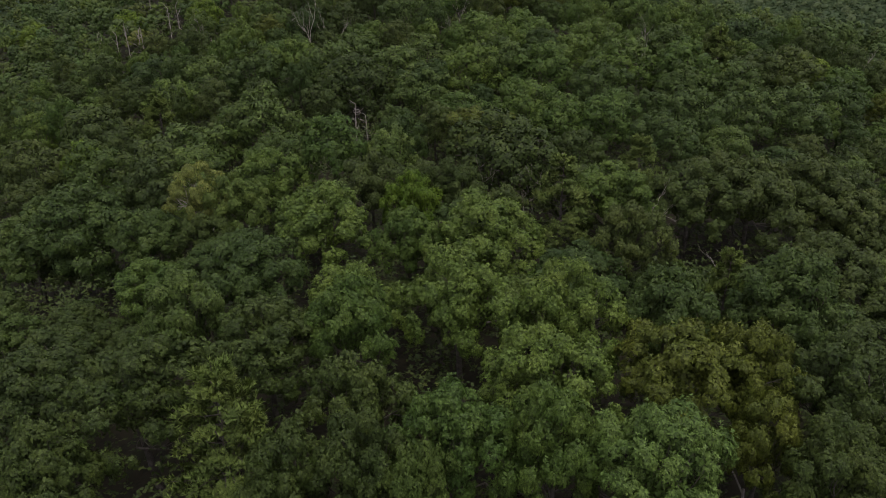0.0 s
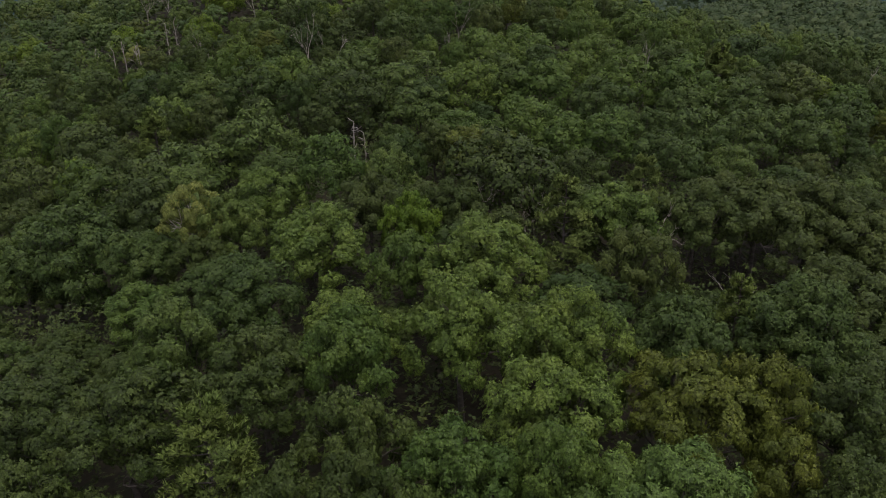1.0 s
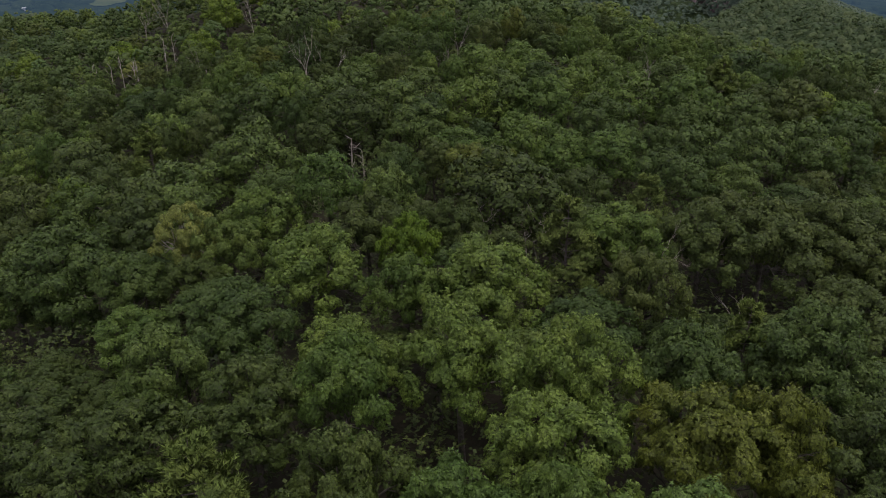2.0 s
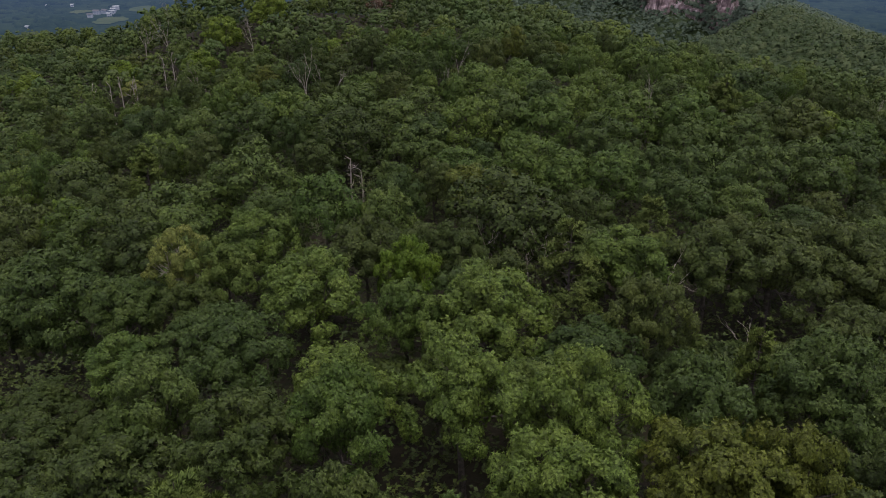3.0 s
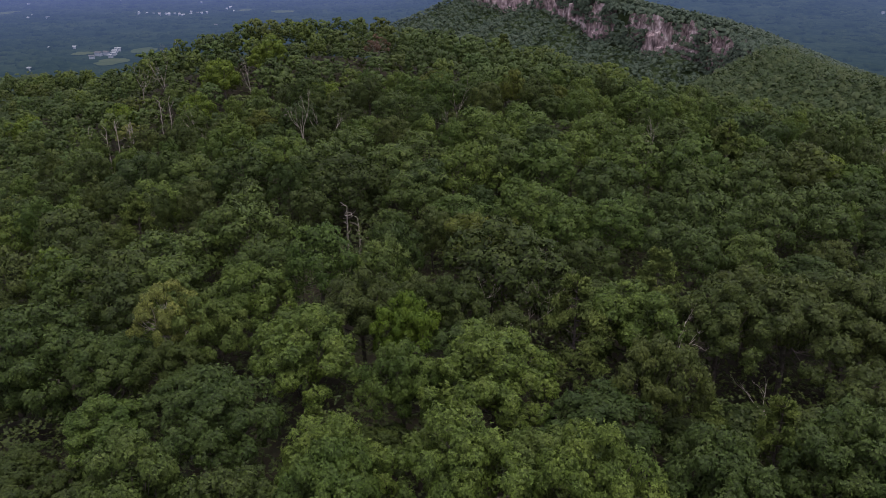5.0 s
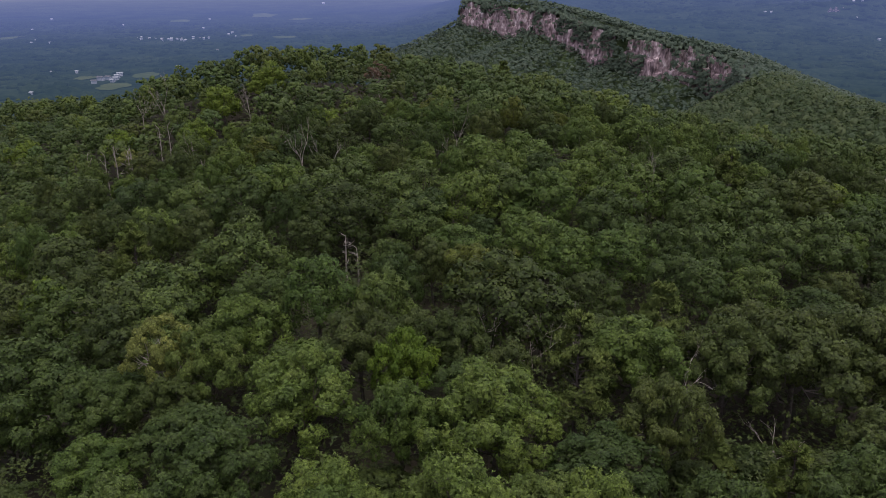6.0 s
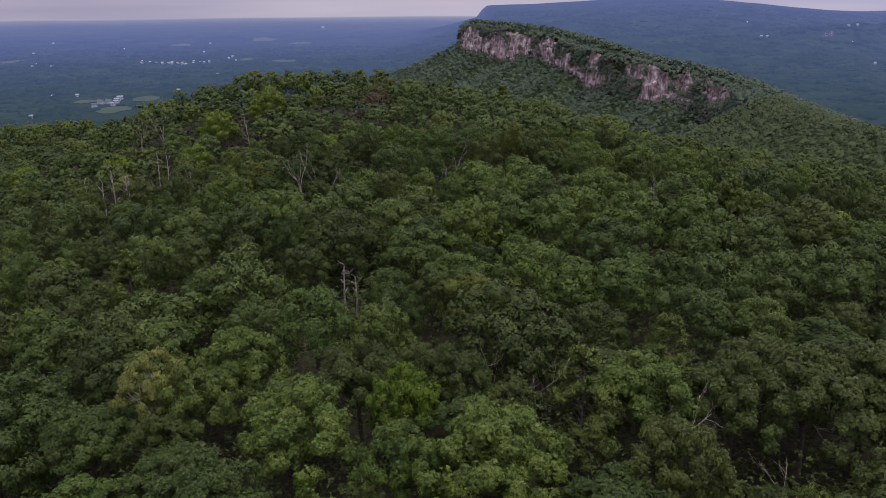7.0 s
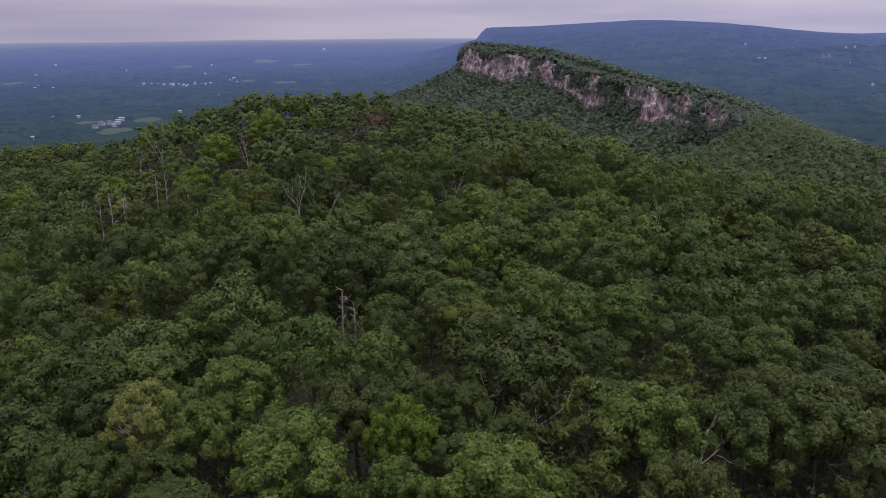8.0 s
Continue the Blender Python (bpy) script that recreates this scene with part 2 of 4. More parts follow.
def land(x, y):
    """Height of the ground."""
    h = hill(x, y)
    h = h + (61.9 * bump(x, y, -153.6, 284.8, 92.9, 86.7) + 20.3 * bump(x, y, 230, 420, 120, 190))
    r = ridge(x, y)
    k = 6.0
    z = k * np.logaddexp(h / k, r / k)
    far = 70.0 * np.clip((x + 170) / 300, 0, 1) ** 1.2 + 36.0 * step(124, 152, x + 8 * waves(x, y, 90)) + 23 * bump(x, y, 700, 2600, 300, 900) - 26 * step(900, 1500, x)
    far = far * step(950, 2650, y - 0.25 * np.maximum(x - 700, 0)) * (1 - step(2750, 3700, y)) * step(-700, 400, x + 0.3 * y)
    far = far + 36 * bump(x, y, 960, 1750, 240, 80)
    return np.maximum(z, VALLEY) + far + waves(x, y, 40.0) * 1.2 + waves(x, y, 230.0) * 3.0 * step(300, 700, np.hypot(x, y)) + 22.0 * step(2200, 4900, np.hypot(x, y))


def mesh_of(name, verts, faces, material, smooth=False, normals=None):
    """A mesh from arrays of corners (n, 3) and faces (m, 3 or 4); normals, one a corner, round off leafy masses."""
    verts, faces = np.asarray(verts, np.float32), np.asarray(faces, np.int32)
    me = bpy.data.meshes.new(name)
    me.vertices.add(len(verts))
    me.vertices.foreach_set("co", verts.ravel())
    k = faces.shape[1]
    me.loops.add(faces.size)
    me.loops.foreach_set("vertex_index", faces.ravel())
    me.polygons.add(len(faces))
    me.polygons.foreach_set("loop_start", np.arange(0, faces.size, k, dtype=np.int32))
    me.polygons.foreach_set("use_smooth", np.full(len(faces), smooth))
    me.materials.append(material)
    me.update(calc_edges=True)
    if normals is not None:
        me.polygons.foreach_set("use_smooth", np.full(len(faces), True))
        me.normals_split_custom_set_from_vertices(normals)
    return me


def part(name, me, parent, label=""):
    ob = new(name, me)
    ob.parent = parent
    return tagged(ob, label)


def is_backdrop(x, y):
    """The valley floor and the mountains beyond it, past the hill and the cliffed ridge."""
    d = np.hypot(x, y)
    on_ridge = (ridge(x, y) > VALLEY + 6) & (d < 1300)
    return (d > 760) & ~on_ridge


def build_land():
    radii = np.concatenate([[0.5], np.geomspace(4, 560, 120), np.linspace(568, 1250, 85), np.geomspace(1275, 4880, 55)])
    az = np.radians(np.concatenate([np.arange(-42, 42, 0.36), np.arange(42, 318, 2.4)]))
    turns = len(az)
    R, A = np.meshgrid(radii, az, indexing="ij")
    x, y = (R * np.sin(A)).ravel(), (R * np.cos(A)).ravel()
    z = land(x, y)
    verts = np.stack([x, y, z], 1)
    i, j = np.meshgrid(np.arange(len(radii) - 1), np.arange(turns), indexing="ij")
    k = (j + 1) % turns
    faces = np.stack([i * turns + j, i * turns + k, (i + 1) * turns + k, (i + 1) * turns + j], -1).reshape(-1, 4)[:, ::-1]
    mid = verts[faces].mean(1)
    away = is_backdrop(mid[:, 0], mid[:, 1])
    scrub = np.hypot(mid[:, 0], mid[:, 1]) > 270
    for name, mask, mat, label in (
        ("ground", ~away, SHADED_LITTER, "leaf-strewn floor of the hill, toned dark as shade, scrub-covered on the ridge"),
        ("backdrop", away, FAR_LAND, "wooded valley and distant mountain with blue evening haze painted as glow"),
    ):
        f = faces[mask]
        used, inverse = np.unique(f, return_inverse=True)
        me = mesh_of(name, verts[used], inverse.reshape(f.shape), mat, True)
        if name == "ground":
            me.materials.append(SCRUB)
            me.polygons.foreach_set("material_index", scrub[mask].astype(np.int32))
        tagged(new(name, me), label, name, kind="structure")


build_land()


# ---- foliage ----
def unit(v):
    return v / np.maximum(np.linalg.norm(v, axis=-1, keepdims=True), 1e-6)


def leaves(base, way, side, length, width, droop, blunt=False):
    """Kite-shaped leaves, or blunt sprays of many: four corners each, from the base along the way."""
    tip = base + way * length[:, None] - np.array([0, 0, 1]) * (droop * length)[:, None]
    mid = base + way * (length * 0.45)[:, None]
    w = side * (width * 0.5)[:, None]
    v = np.stack([base - w * 0.7, base + w * 0.7, tip + w * 0.75, tip - w * 0.75] if blunt else [base, mid + w, tip, mid - w], 1).reshape(-1, 3)
    return v, np.arange(len(v)).reshape(-1, 4)


def rosettes(rng, where, axis, count, length, width, blunt=False):
    """Tufts of leaves that spread from the twig's end."""
    n = len(where)
    ref = unit(np.cross(axis, rng.normal(size=(n, 3))))
    other = np.cross(axis, ref)
    turn = (np.arange(count)[None, :] + rng.random((n, count)) * 0.7) * 2 * np.pi / count
    rise = rng.uniform(-0.35, 0.45, (n, count))
    out = np.cos(turn)[..., None] * ref[:, None] + np.sin(turn)[..., None] * other[:, None]
    way = unit(out * np.cos(rise)[..., None] + axis[:, None] * np.sin(rise)[..., None]).reshape(-1, 3)
    ax = np.repeat(axis, count, 0)
    side = unit(np.cross(way, ax) + rng.normal(size=way.shape) * 0.25)
    m = len(way)
    return leaves(np.repeat(where, count, 0), way, side, length * rng.uniform(0.75, 1.2, m), width * rng.uniform(0.8, 1.2, m), rng.uniform(-0.05, 0.16, m), blunt)


MID_CROWN = np.array([0, 0, 5.6])


def puffs(rng, R, heads, each=7, fat=1.0, down=1.22):
    """Centres, sizes and outward ways of a crown's leafy tufts: boughs over an uneven dome, each a rounded lump of tufts with a gap to the next; the tree's base at 0."""
    i = np.arange(heads)
    up = 1 - down * (i + 0.4) / heads
    out = np.sqrt(np.maximum(1 - up**2, 0))
    a = i * 2.39996 + rng.uniform(-0.4, 0.4, heads)
    lobes = 1 + 0.16 * np.sin(a * 2 + rng.uniform(0, 6)) + 0.13 * np.sin(a * 3 + rng.uniform(0, 6))
    reach = lobes * rng.uniform(0.78, 1.08, heads)
    rho = R * 0.86 * out * reach
    z = MID_CROWN[2] - 0.15 + 2.9 * up * rng.uniform(0.84, 1.1, heads) + rng.uniform(-0.45, 0.35, heads)
    c, r, w = [], [], []
    for x, y, h, o in zip(rho * np.cos(a), rho * np.sin(a), z, out):
        at = np.array([x, y, h])
        way = unit((at - MID_CROWN) * np.array([0.8, 0.8, 1.0]) / R + np.array([0, 0, 0.55]))
        wide = R * rng.uniform(0.17, 0.27)
        for k in range(each + rng.integers(-1, 2)):
            q = unit(rng.normal(size=3) + way * 0.85 + np.array([0, 0, 0.25]))
            c.append(at + q * wide * np.array([1.0, 1.0, 0.72]) * (rng.uniform(0.55, 0.95) if k else 0.3))
            r.append(R * rng.uniform(0.075, 0.125) * fat)
            w.append(unit(q * 0.6 + way * 0.5))
    return np.array(c), np.array(r), np.array(w)


def crown_points(rng, c, r, w, n, inner=0.8, shoots=0.0):
    """Twig ends over the tops and outer sides of the tufts, none deep inside a neighbour."""
    m = n * 4
    pick = rng.choice(len(c), m, p=r**2 / (r**2).sum())
    d = unit(rng.normal(size=(m, 3)) + 0.8 * w[pick] + np.array([0, 0, 0.5]))
    p = c[pick] + d * (r[pick] * rng.uniform(inner, 1.12, m))[:, None] * np.array([1.08, 1.08, 0.86])
    clear = np.ones(m, bool)
    for k in range(0, m, 4000):
        gap = np.linalg.norm(p[k : k + 4000, None] - c[None], axis=2) / r[None]
        gap[np.arange(len(gap)), pick[k : k + 4000]] = 9
        clear[k : k + 4000] = gap.min(1) > 0.8
    p, d = p[clear][:n], d[clear][:n]
    axis = unit(d + np.array([0, 0, 0.25]) + rng.normal(size=p.shape) * 0.28)
    # new shoots stand proud of the rest
    shoot = (rng.random(len(p)) < shoots)[:, None] * rng.uniform(0.06, 0.26, (len(p), 1))
    p = p + shoot * (d * 0.6 + np.array([0, 0, 0.8]))
    return p, axis, d


def tube(points, radii, sides=6):
    p, r = np.asarray(points, float), np.asarray(radii, float)
    way = unit(np.gradient(p, axis=0))
    ref = np.where(np.abs(way[:, 2:3]) < 0.9, np.array([[0, 0, 1.0]]), np.array([[1.0, 0, 0]]))
    u = unit(np.cross(way, ref))
    v = np.cross(way, u)
    a = np.arange(sides) * 2 * np.pi / sides
    ring = p[:, None] + r[:, None, None] * (np.cos(a)[None, :, None] * u[:, None] + np.sin(a)[None, :, None] * v[:, None])
    i, j = np.meshgrid(np.arange(len(p) - 1), np.arange(sides), indexing="ij")
    k = (j + 1) % sides
    f = np.stack([i * sides + j, i * sides + k, (i + 1) * sides + k, (i + 1) * sides + j], -1).reshape(-1, 4)
    return ring.reshape(-1, 3), f


def join(pieces):
    vs, fs, n = [], [], 0
    for v, f in pieces:
        vs.append(v)
        fs.append(f + n)
        n += len(v)
    return np.concatenate(vs), np.concatenate(fs)


def bough(rng, a, b, r0, r1, sides=6, bend=0.25):
    a, b = np.asarray(a, float), np.asarray(b, float)
    t = np.linspace(0, 1, 5)[:, None]
    sag = rng.normal(size=3) * bend * np.linalg.norm(b - a) * 0.4
    return tube(a + (b - a) * t + sag * np.sin(t * np.pi), r0 + (r1 - r0) * t[:, 0], sides)


def trunk_of(rng, c, r, sides=7, many=12):
    """A tapered trunk that forks into limbs, which reach for the leafy heads."""
    lean = rng.normal(size=2) * 0.25
    fork = np.array([lean[0], lean[1], 5.2])
    pieces = [tube([(0, 0, -0.5), (0, 0, 0.2), (lean[0] * 0.5, lean[1] * 0.5, 2.6), fork, (lean[0] * 1.5, lean[1] * 1.5, 7.3)], [0.34, 0.24, 0.19, 0.15, 0.04], sides)]
    for i in rng.permutation(len(c))[:many]:
        start = fork * rng.uniform(0.6, 1.05)
        mid = start * 0.45 + c[i] * 0.55 + rng.normal(size=3) * 0.25
        pieces.append(bough(rng, start, mid, 0.07, 0.045, 5))
        pieces.append(bough(rng, mid, c[i] - np.array([0, 0, 0.25]), 0.045, 0.014, 5))
        for _ in range(2):
            pieces.append(bough(rng, mid, c[i] - np.array([0, 0, 0.3]) + rng.normal(size=3) * r[i] * 0.6, 0.03, 0.01, 4))
    return join(pieces)


R0 = 3.4  # crown radius of the modelled broadleaf tree


def mass_normals(v, d, p, count, rounding, dome_share=0.35):
    """Leaf normals, turned towards those of the leafy mass and of the whole crown."""
    q = v.reshape(-1, 4, 3)
    flat = unit(np.cross(q[:, 1] - q[:, 0], q[:, 2] - q[:, 0]))
    dome = unit((p - MID_CROWN) * np.array([1, 1, 1.3]))
    mass = np.repeat(unit(d * (1.1 - dome_share) + dome * dome_share), count, 0)
    return np.repeat(unit(flat * (1 - rounding) + mass * rounding), 4, 0)


def inner_leaves(rng, n, size, share):
    """The crown's inner leaves, which close it below its outer boughs: corners and normals."""
    i = np.arange(n)
    up = 1 - 1.3 * (i + 0.5) / n
    a = i * 2.39996
    out = np.sqrt(np.maximum(1 - up**2, 0))
    d = np.stack([out * np.cos(a), out * np.sin(a), up], 1)
    p = MID_CROWN + d * np.array([R0 * 0.84, R0 * 0.84, 2.75]) * (share * rng.uniform(0.8, 1.08, n))[:, None]
    q = unit(d + rng.normal(size=d.shape) * 0.5)
    u = unit(np.cross(q, rng.normal(size=d.shape)))
    w = np.cross(q, u)
    s = (size * rng.uniform(0.8, 1.2, n) * 0.5)[:, None]
    v = np.stack([p - u * s, p - w * s * 0.6, p + u * s, p + w * s * 0.6], 1).reshape(-1, 3)
    return v, np.repeat(unit(q + d * 0.5), 4, 0)


def broadleaf(seed, heads, tufts, count, length, width, many=12, rounding=0.5, each=7, fat=1.0, shoots=0.0, inner=0.54, down=1.22):
    rng = np.random.default_rng(seed)
    c, r, w = puffs(rng, R0, heads, each, fat, down)
    p, axis, d = crown_points(rng, c, r, w, tufts, shoots=shoots)
    v, f = rosettes(rng, p, axis, count, length, width)
    nv = mass_normals(v, d, p, count, rounding, 0.36)
    iv, inv = inner_leaves(rng, 1900, 0.24, inner)
    v, nv = np.concatenate([v, iv]), np.concatenate([nv, inv])
    crown = mesh_of("crown", v, np.arange(len(v)).reshape(-1, 4), LEAF["oak"], normals=nv)
    trunk = mesh_of("trunk", *trunk_of(rng, c, r, many=many), BARK, True)
    return crown, trunk


def pine_tree(seed, tufts_each, count, length, width):
    rng = np.random.default_rng(seed)
    wood = [tube([(0, 0, -0.4), (0.05, 0, 3), (0, 0.08, 7), (0, 0, 10.2)], [0.2, 0.15, 0.08, 0.015], 6)]
    where, axes = [], []
    for z in np.arange(2.6, 10.0, 0.5):
        reach = 2.5 * (1 - ((z - 2.0) / 8.6) ** 1.5) + 0.25
        for k in range(5):
            a = rng.uniform(0, 2 * np.pi)
            L = reach * rng.uniform(0.6, 1.15)
            tip = np.array([math.cos(a) * L, math.sin(a) * L, z + 0.32 * L + rng.uniform(-0.2, 0.3)])
            start = np.array([0, 0, z])
            wood.append(bough(rng, start, tip, 0.04, 0.01, 4, 0.1))
            n = tufts_each
            t = rng.uniform(0.3, 1.0, n)[:, None] ** 0.7
            p = start + (tip - start) * t + rng.normal(size=(n, 3)) * np.array([0.2, 0.2, 0.12]) * (0.4 + L * 0.35)
            where.append(p)
            axes.append(unit((tip - start) * 0.5 / L + np.array([0, 0, 0.75]) + rng.normal(size=(n, 3)) * 0.3))
    where.append(np.array([[0, 0, 10.2], [0, 0, 10.0], [0.1, 0, 9.7], [-0.1, 0.05, 9.8]]))
    axes.append(np.tile([[0, 0, 1.0]], (4, 1)))
    p, axis = np.concatenate(where), np.concatenate(axes)
    n = len(p)
    way = unit(np.repeat(axis, count, 0) * 0.9 + rng.normal(size=(n * count, 3)) * 0.4)
    side = unit(np.cross(way, rng.normal(size=way.shape)))
    mass = unit(np.repeat(p, count, 0) * np.array([1, 1, 0]) * 0.45 + np.array([0, 0, 0.9]))
    side = side * np.where((np.cross(side, way) * mass).sum(1) < 0, -1.0, 1.0)[:, None]
    v, f = leaves(np.repeat(p, count, 0), way, side, length * rng.uniform(0.7, 1.2, n * count), np.full(n * count, width), rng.uniform(0, 0.15, n * count))
    return mesh_of("crown", v, f, LEAF["pine"], normals=np.repeat(unit(mass + rng.normal(size=mass.shape) * 0.25), 4, 0)), mesh_of("trunk", *join(wood), BARK, True)


def branching(rng, start, way, length, radius, depth):
    end = start + way * length
    out = [bough(rng, start, end, radius, radius * 0.6, 5, 0.12)]
    ends = [end]
    if depth:
        for _ in range(rng.integers(2, 4)):
            w = unit(way + rng.normal(size=3) * 0.4 + np.array([0, 0, 0.15]))
            a, b = branching(rng, start + way * length * rng.uniform(0.6, 1.0), w, length * rng.uniform(0.5, 0.75), radius * 0.52, depth - 1)
            out += a
            ends += b
    return out, ends


def bare_tree(seed):
    rng = np.random.default_rng(seed)
    out, _ = branching(rng, np.array([0, 0, -0.3]), unit(np.array([rng.normal() * 0.12, rng.normal() * 0.12, 1])), 4.4, 0.105, 4)
    return None, mesh_of("trunk", *join(out), GREY_WOOD, True)


NEAR = [broadleaf(10 + i, 30 + i, 7400, 5, 0.15, 0.08, 9, 0.4, 8, 1.12, 0.1) for i in range(6)]
MIDDLE = [broadleaf(40 + i, 24 + i, 3600, 3, 0.19, 0.135, 5, 0.8, 6, 1.4, 0.05, 0.86, 1.4) for i in range(7)]
PINES = [pine_tree(60, 40, 14, 0.29, 0.048), pine_tree(61, 40, 14, 0.29, 0.048)]
BARE = [bare_tree(70 + i) for i in range(5)]
SPARSE = [broadleaf(80, 24, 4400, 4, 0.16, 0.09, 10, 0.4, inner=0.4)]
RUST = [broadleaf(81, 15, 1300, 3, 0.2, 0.12, 14, 0.4, inner=0.3)]


def stem_tree(seed):
    """A slender pale trunk that stands clear, forked near the top, with a few short dead limbs."""
    g = np.random.default_rng(seed)
    bend = np.cumsum(g.normal(size=(7, 2)) * 0.055, 0)
    z = np.linspace(-0.3, 8.6, 7)
    line = np.column_stack([bend[:, 0], bend[:, 1], z])
    pieces = [tube(line, np.linspace(0.15, 0.05, 7), 6)]
    for k in (3, 4, 4, 5, 5, 6):
        w = unit(np.array([g.normal() * 0.7, g.normal() * 0.7, 1.3]))
        L = g.uniform(0.7, 2.0)
        pieces.append(bough(g, line[k], line[k] + w * L, 0.055, 0.015, 5))
        pieces.append(bough(g, line[k] + w * L * 0.5, line[k] + w * L * 0.6 + unit(g.normal(size=3)) * L * 0.5, 0.03, 0.01, 4))
    return None, mesh_of("trunk", *join(pieces), GREY_WOOD, True)


STEMS = [stem_tree(85 + i) for i in range(4)]

LABELS = {
    "oak": "mid-green oak with a dense rounded leafy crown",
    "dark": "dark green oak with a deep shaded leafy crown",
    "light": "light green broadleaf tree with billowing leafy boughs",
    "pale": "pale green broadleaf tree with large bright leaf tufts",
    "olive": "yellowish olive broadleaf tree with a broad leafy crown",
    "bright": "bright yellow-green young maple among darker oaks",
    "brown": "brownish green broadleaf tree with thinning leaves and bare twigs",
    "pine": "yellow-green pine with feathery upswept needles",
    "sparse": "half-bare tree with sparse yellowed leaves",
    "rust": "dying tree with rust-brown leaves",
    "stem": "slender dead tree with a pale upright trunk",
    "bare": "dead tree with bare pale grey branches",
}
TREE_HEIGHT = 9.4
planted = []
chance = np.random.default_rng(5)


def plant(kind, x, y, r, lift=1.0):
    """One tree of that kind and crown radius, rooted in the ground at x, y."""
    if kind == "pine":
        crown, trunk = PINES[len(planted) % 2]
        wide, tall, name, cat = r / 2.4, 0.98, "pine_tree", "pine tree"
    elif kind == "bare":
        crown, trunk = BARE[len(planted) % 5]
        wide, tall, name, cat = 0.9, 1.0, "dead_tree", "dead tree"
    elif kind == "stem":
        crown, trunk = STEMS[len(planted) % 4]
        wide, tall, name, cat = 1.0, 0.95, "dead_tree", "dead tree"
    elif kind in ("sparse", "rust"):
        crown, trunk = (SPARSE if kind == "sparse" else RUST)[0]
        wide, tall, name, cat = r / R0, 1.0, "half_bare_tree", "tree"
    else:
        crown, trunk = NEAR[len(planted) % 6] if y < 58 else MIDDLE[len(planted) % 7]
        wide, tall = (1.05 if y < 58 else 0.97) * r / R0, 1.0
        # split by leaf colour alone; maple and hickory are invented species
        name, cat = ("pale_broadleaf_tree", "maple tree") if kind in ("light", "pale", "bright") else ("dull_broadleaf_tree", "hickory tree") if kind in ("olive", "brown") else ("oak_tree", "oak tree")
    tree = new(name)
    tagged(tree, LABELS[kind], cat, "trees on the hill")
    stick = part("trunk", trunk, tree)
    if kind in ("sparse", "rust"):
        stick.material_slots[0].link = "OBJECT"
        stick.material_slots[0].material = GREY_WOOD
    if crown is not None:
        leaf = part("crown", crown, tree)
        deep = max(0.85, wide) ** 0.75
        leaf.matrix_basis = Matrix.LocRotScale((0, 0, 8.4 * (1 - deep)), None, (1, 1, deep))
        leaf.material_slots[0].link = "OBJECT"
        leaf.material_slots[0].material = LEAF[kind]
    s = lift * tall * (0.86 + 0.14 * wide) * chance.uniform(0.93, 1.07 if y < 60 else 1.15)
    tree.matrix_basis = Matrix.LocRotScale((x, y, float(land(x, y))), Euler((0, 0, chance.uniform(0, 6.28))), (wide, wide, s))
    planted.append((x, y, r if kind not in ("bare", "stem") else 1.6))


# trees that stand out one by one, from the near edge of the hill to its top
plant("dark", -16.5, 21.8, 2.2, 1.10)
plant("dark", -20.9, 29.8, 3.0, 0.97)
plant("dark", -14.7, 27.8, 3.0, 1.10)
plant("pine", -9.3, 23.5, 2.5, 1.06)
plant("dark", -8.8, 30.0, 2.7, 1.10)
plant("light", -4.5, 30.6, 2.2, 1.10)
plant("dark", -3.6, 24.2, 2.1, 1.10)
plant("oak", -13.9, 32.9, 2.6, 1.10)
plant("dark", -6.0, 20.3, 1.8, 1.10)
plant("dark", -2.9, 20.1, 1.9, 1.10)
plant("light", 0.5, 21.5, 2.2, 1.10)
plant("oak", -0.8, 18.9, 1.3, 1.10)
plant("light", 1.0, 31.5, 2.7, 1.10)
plant("light", 4.4, 25.1, 2.8, 1.10)
plant("light", 4.3, 21.0, 1.9, 1.10)
plant("light", 6.2, 30.1, 2.4, 1.10)
plant("pale", 8.1, 20.0, 2.5, 1.1)
plant("olive", 10.7, 26.0, 2.6, 1.10)
plant("olive", 13.6, 25.9, 2.0, 1.10)
plant("olive", 13.4, 23.0, 1.7, 1.0)
plant("dark", 17.6, 25.3, 2.6, 1.10)
plant("dark", 15.1, 20.3, 2.1, 1.10)
plant("oak", 18.1, 32.7, 2.8, 1.10)
plant("oak", 11.3, 30.7, 2.4, 1.10)
plant("pine", 15.8, 35.5, 1.4)
plant("brown", 23.8, 40.2, 3.0)
plant("light", 2.6, 42.0, 3.4)
plant("light", -8.5, 46.6, 3.3)
plant("light", -2.2, 41.7, 2.0)
plant("oak", -11.8, 38.9, 3.0)
plant("sparse", -19.4, 53.2, 2.5, 1.2)
plant("oak", -23.6, 63.0, 3.0)
plant("brown", -44.0, 71.4, 2.6)
plant("dark", -23.8, 36.0, 2.8, 0.72)
plant("oak", -29.7, 54.7, 4.5)
plant("oak", -22.7, 49.8, 2.6)
plant("oak", -35.5, 55.9, 3.4)
plant("light", -14.8, 57.9, 3.0)
plant("light", -10.1, 61.6, 3.1)
plant("brown", -5.5, 52.4, 2.5)
plant("bright", -2.4, 48.9, 1.8)
plant("dark", 4.8, 60.1, 4.8)
plant("pine", 8.2, 48.0, 2.2)
plant("light", 12.3, 49.6, 3.1)
plant("pine", 15.4, 55.7, 1.9)
plant("dark", 17.6, 48.6, 2.9)
plant("brown", 11.6, 40.9, 2.1)
plant("brown", 22.0, 48.6, 3.2)
plant("brown", 26.8, 50.8, 3.4)
plant("brown", 29.5, 47.9, 3.1)
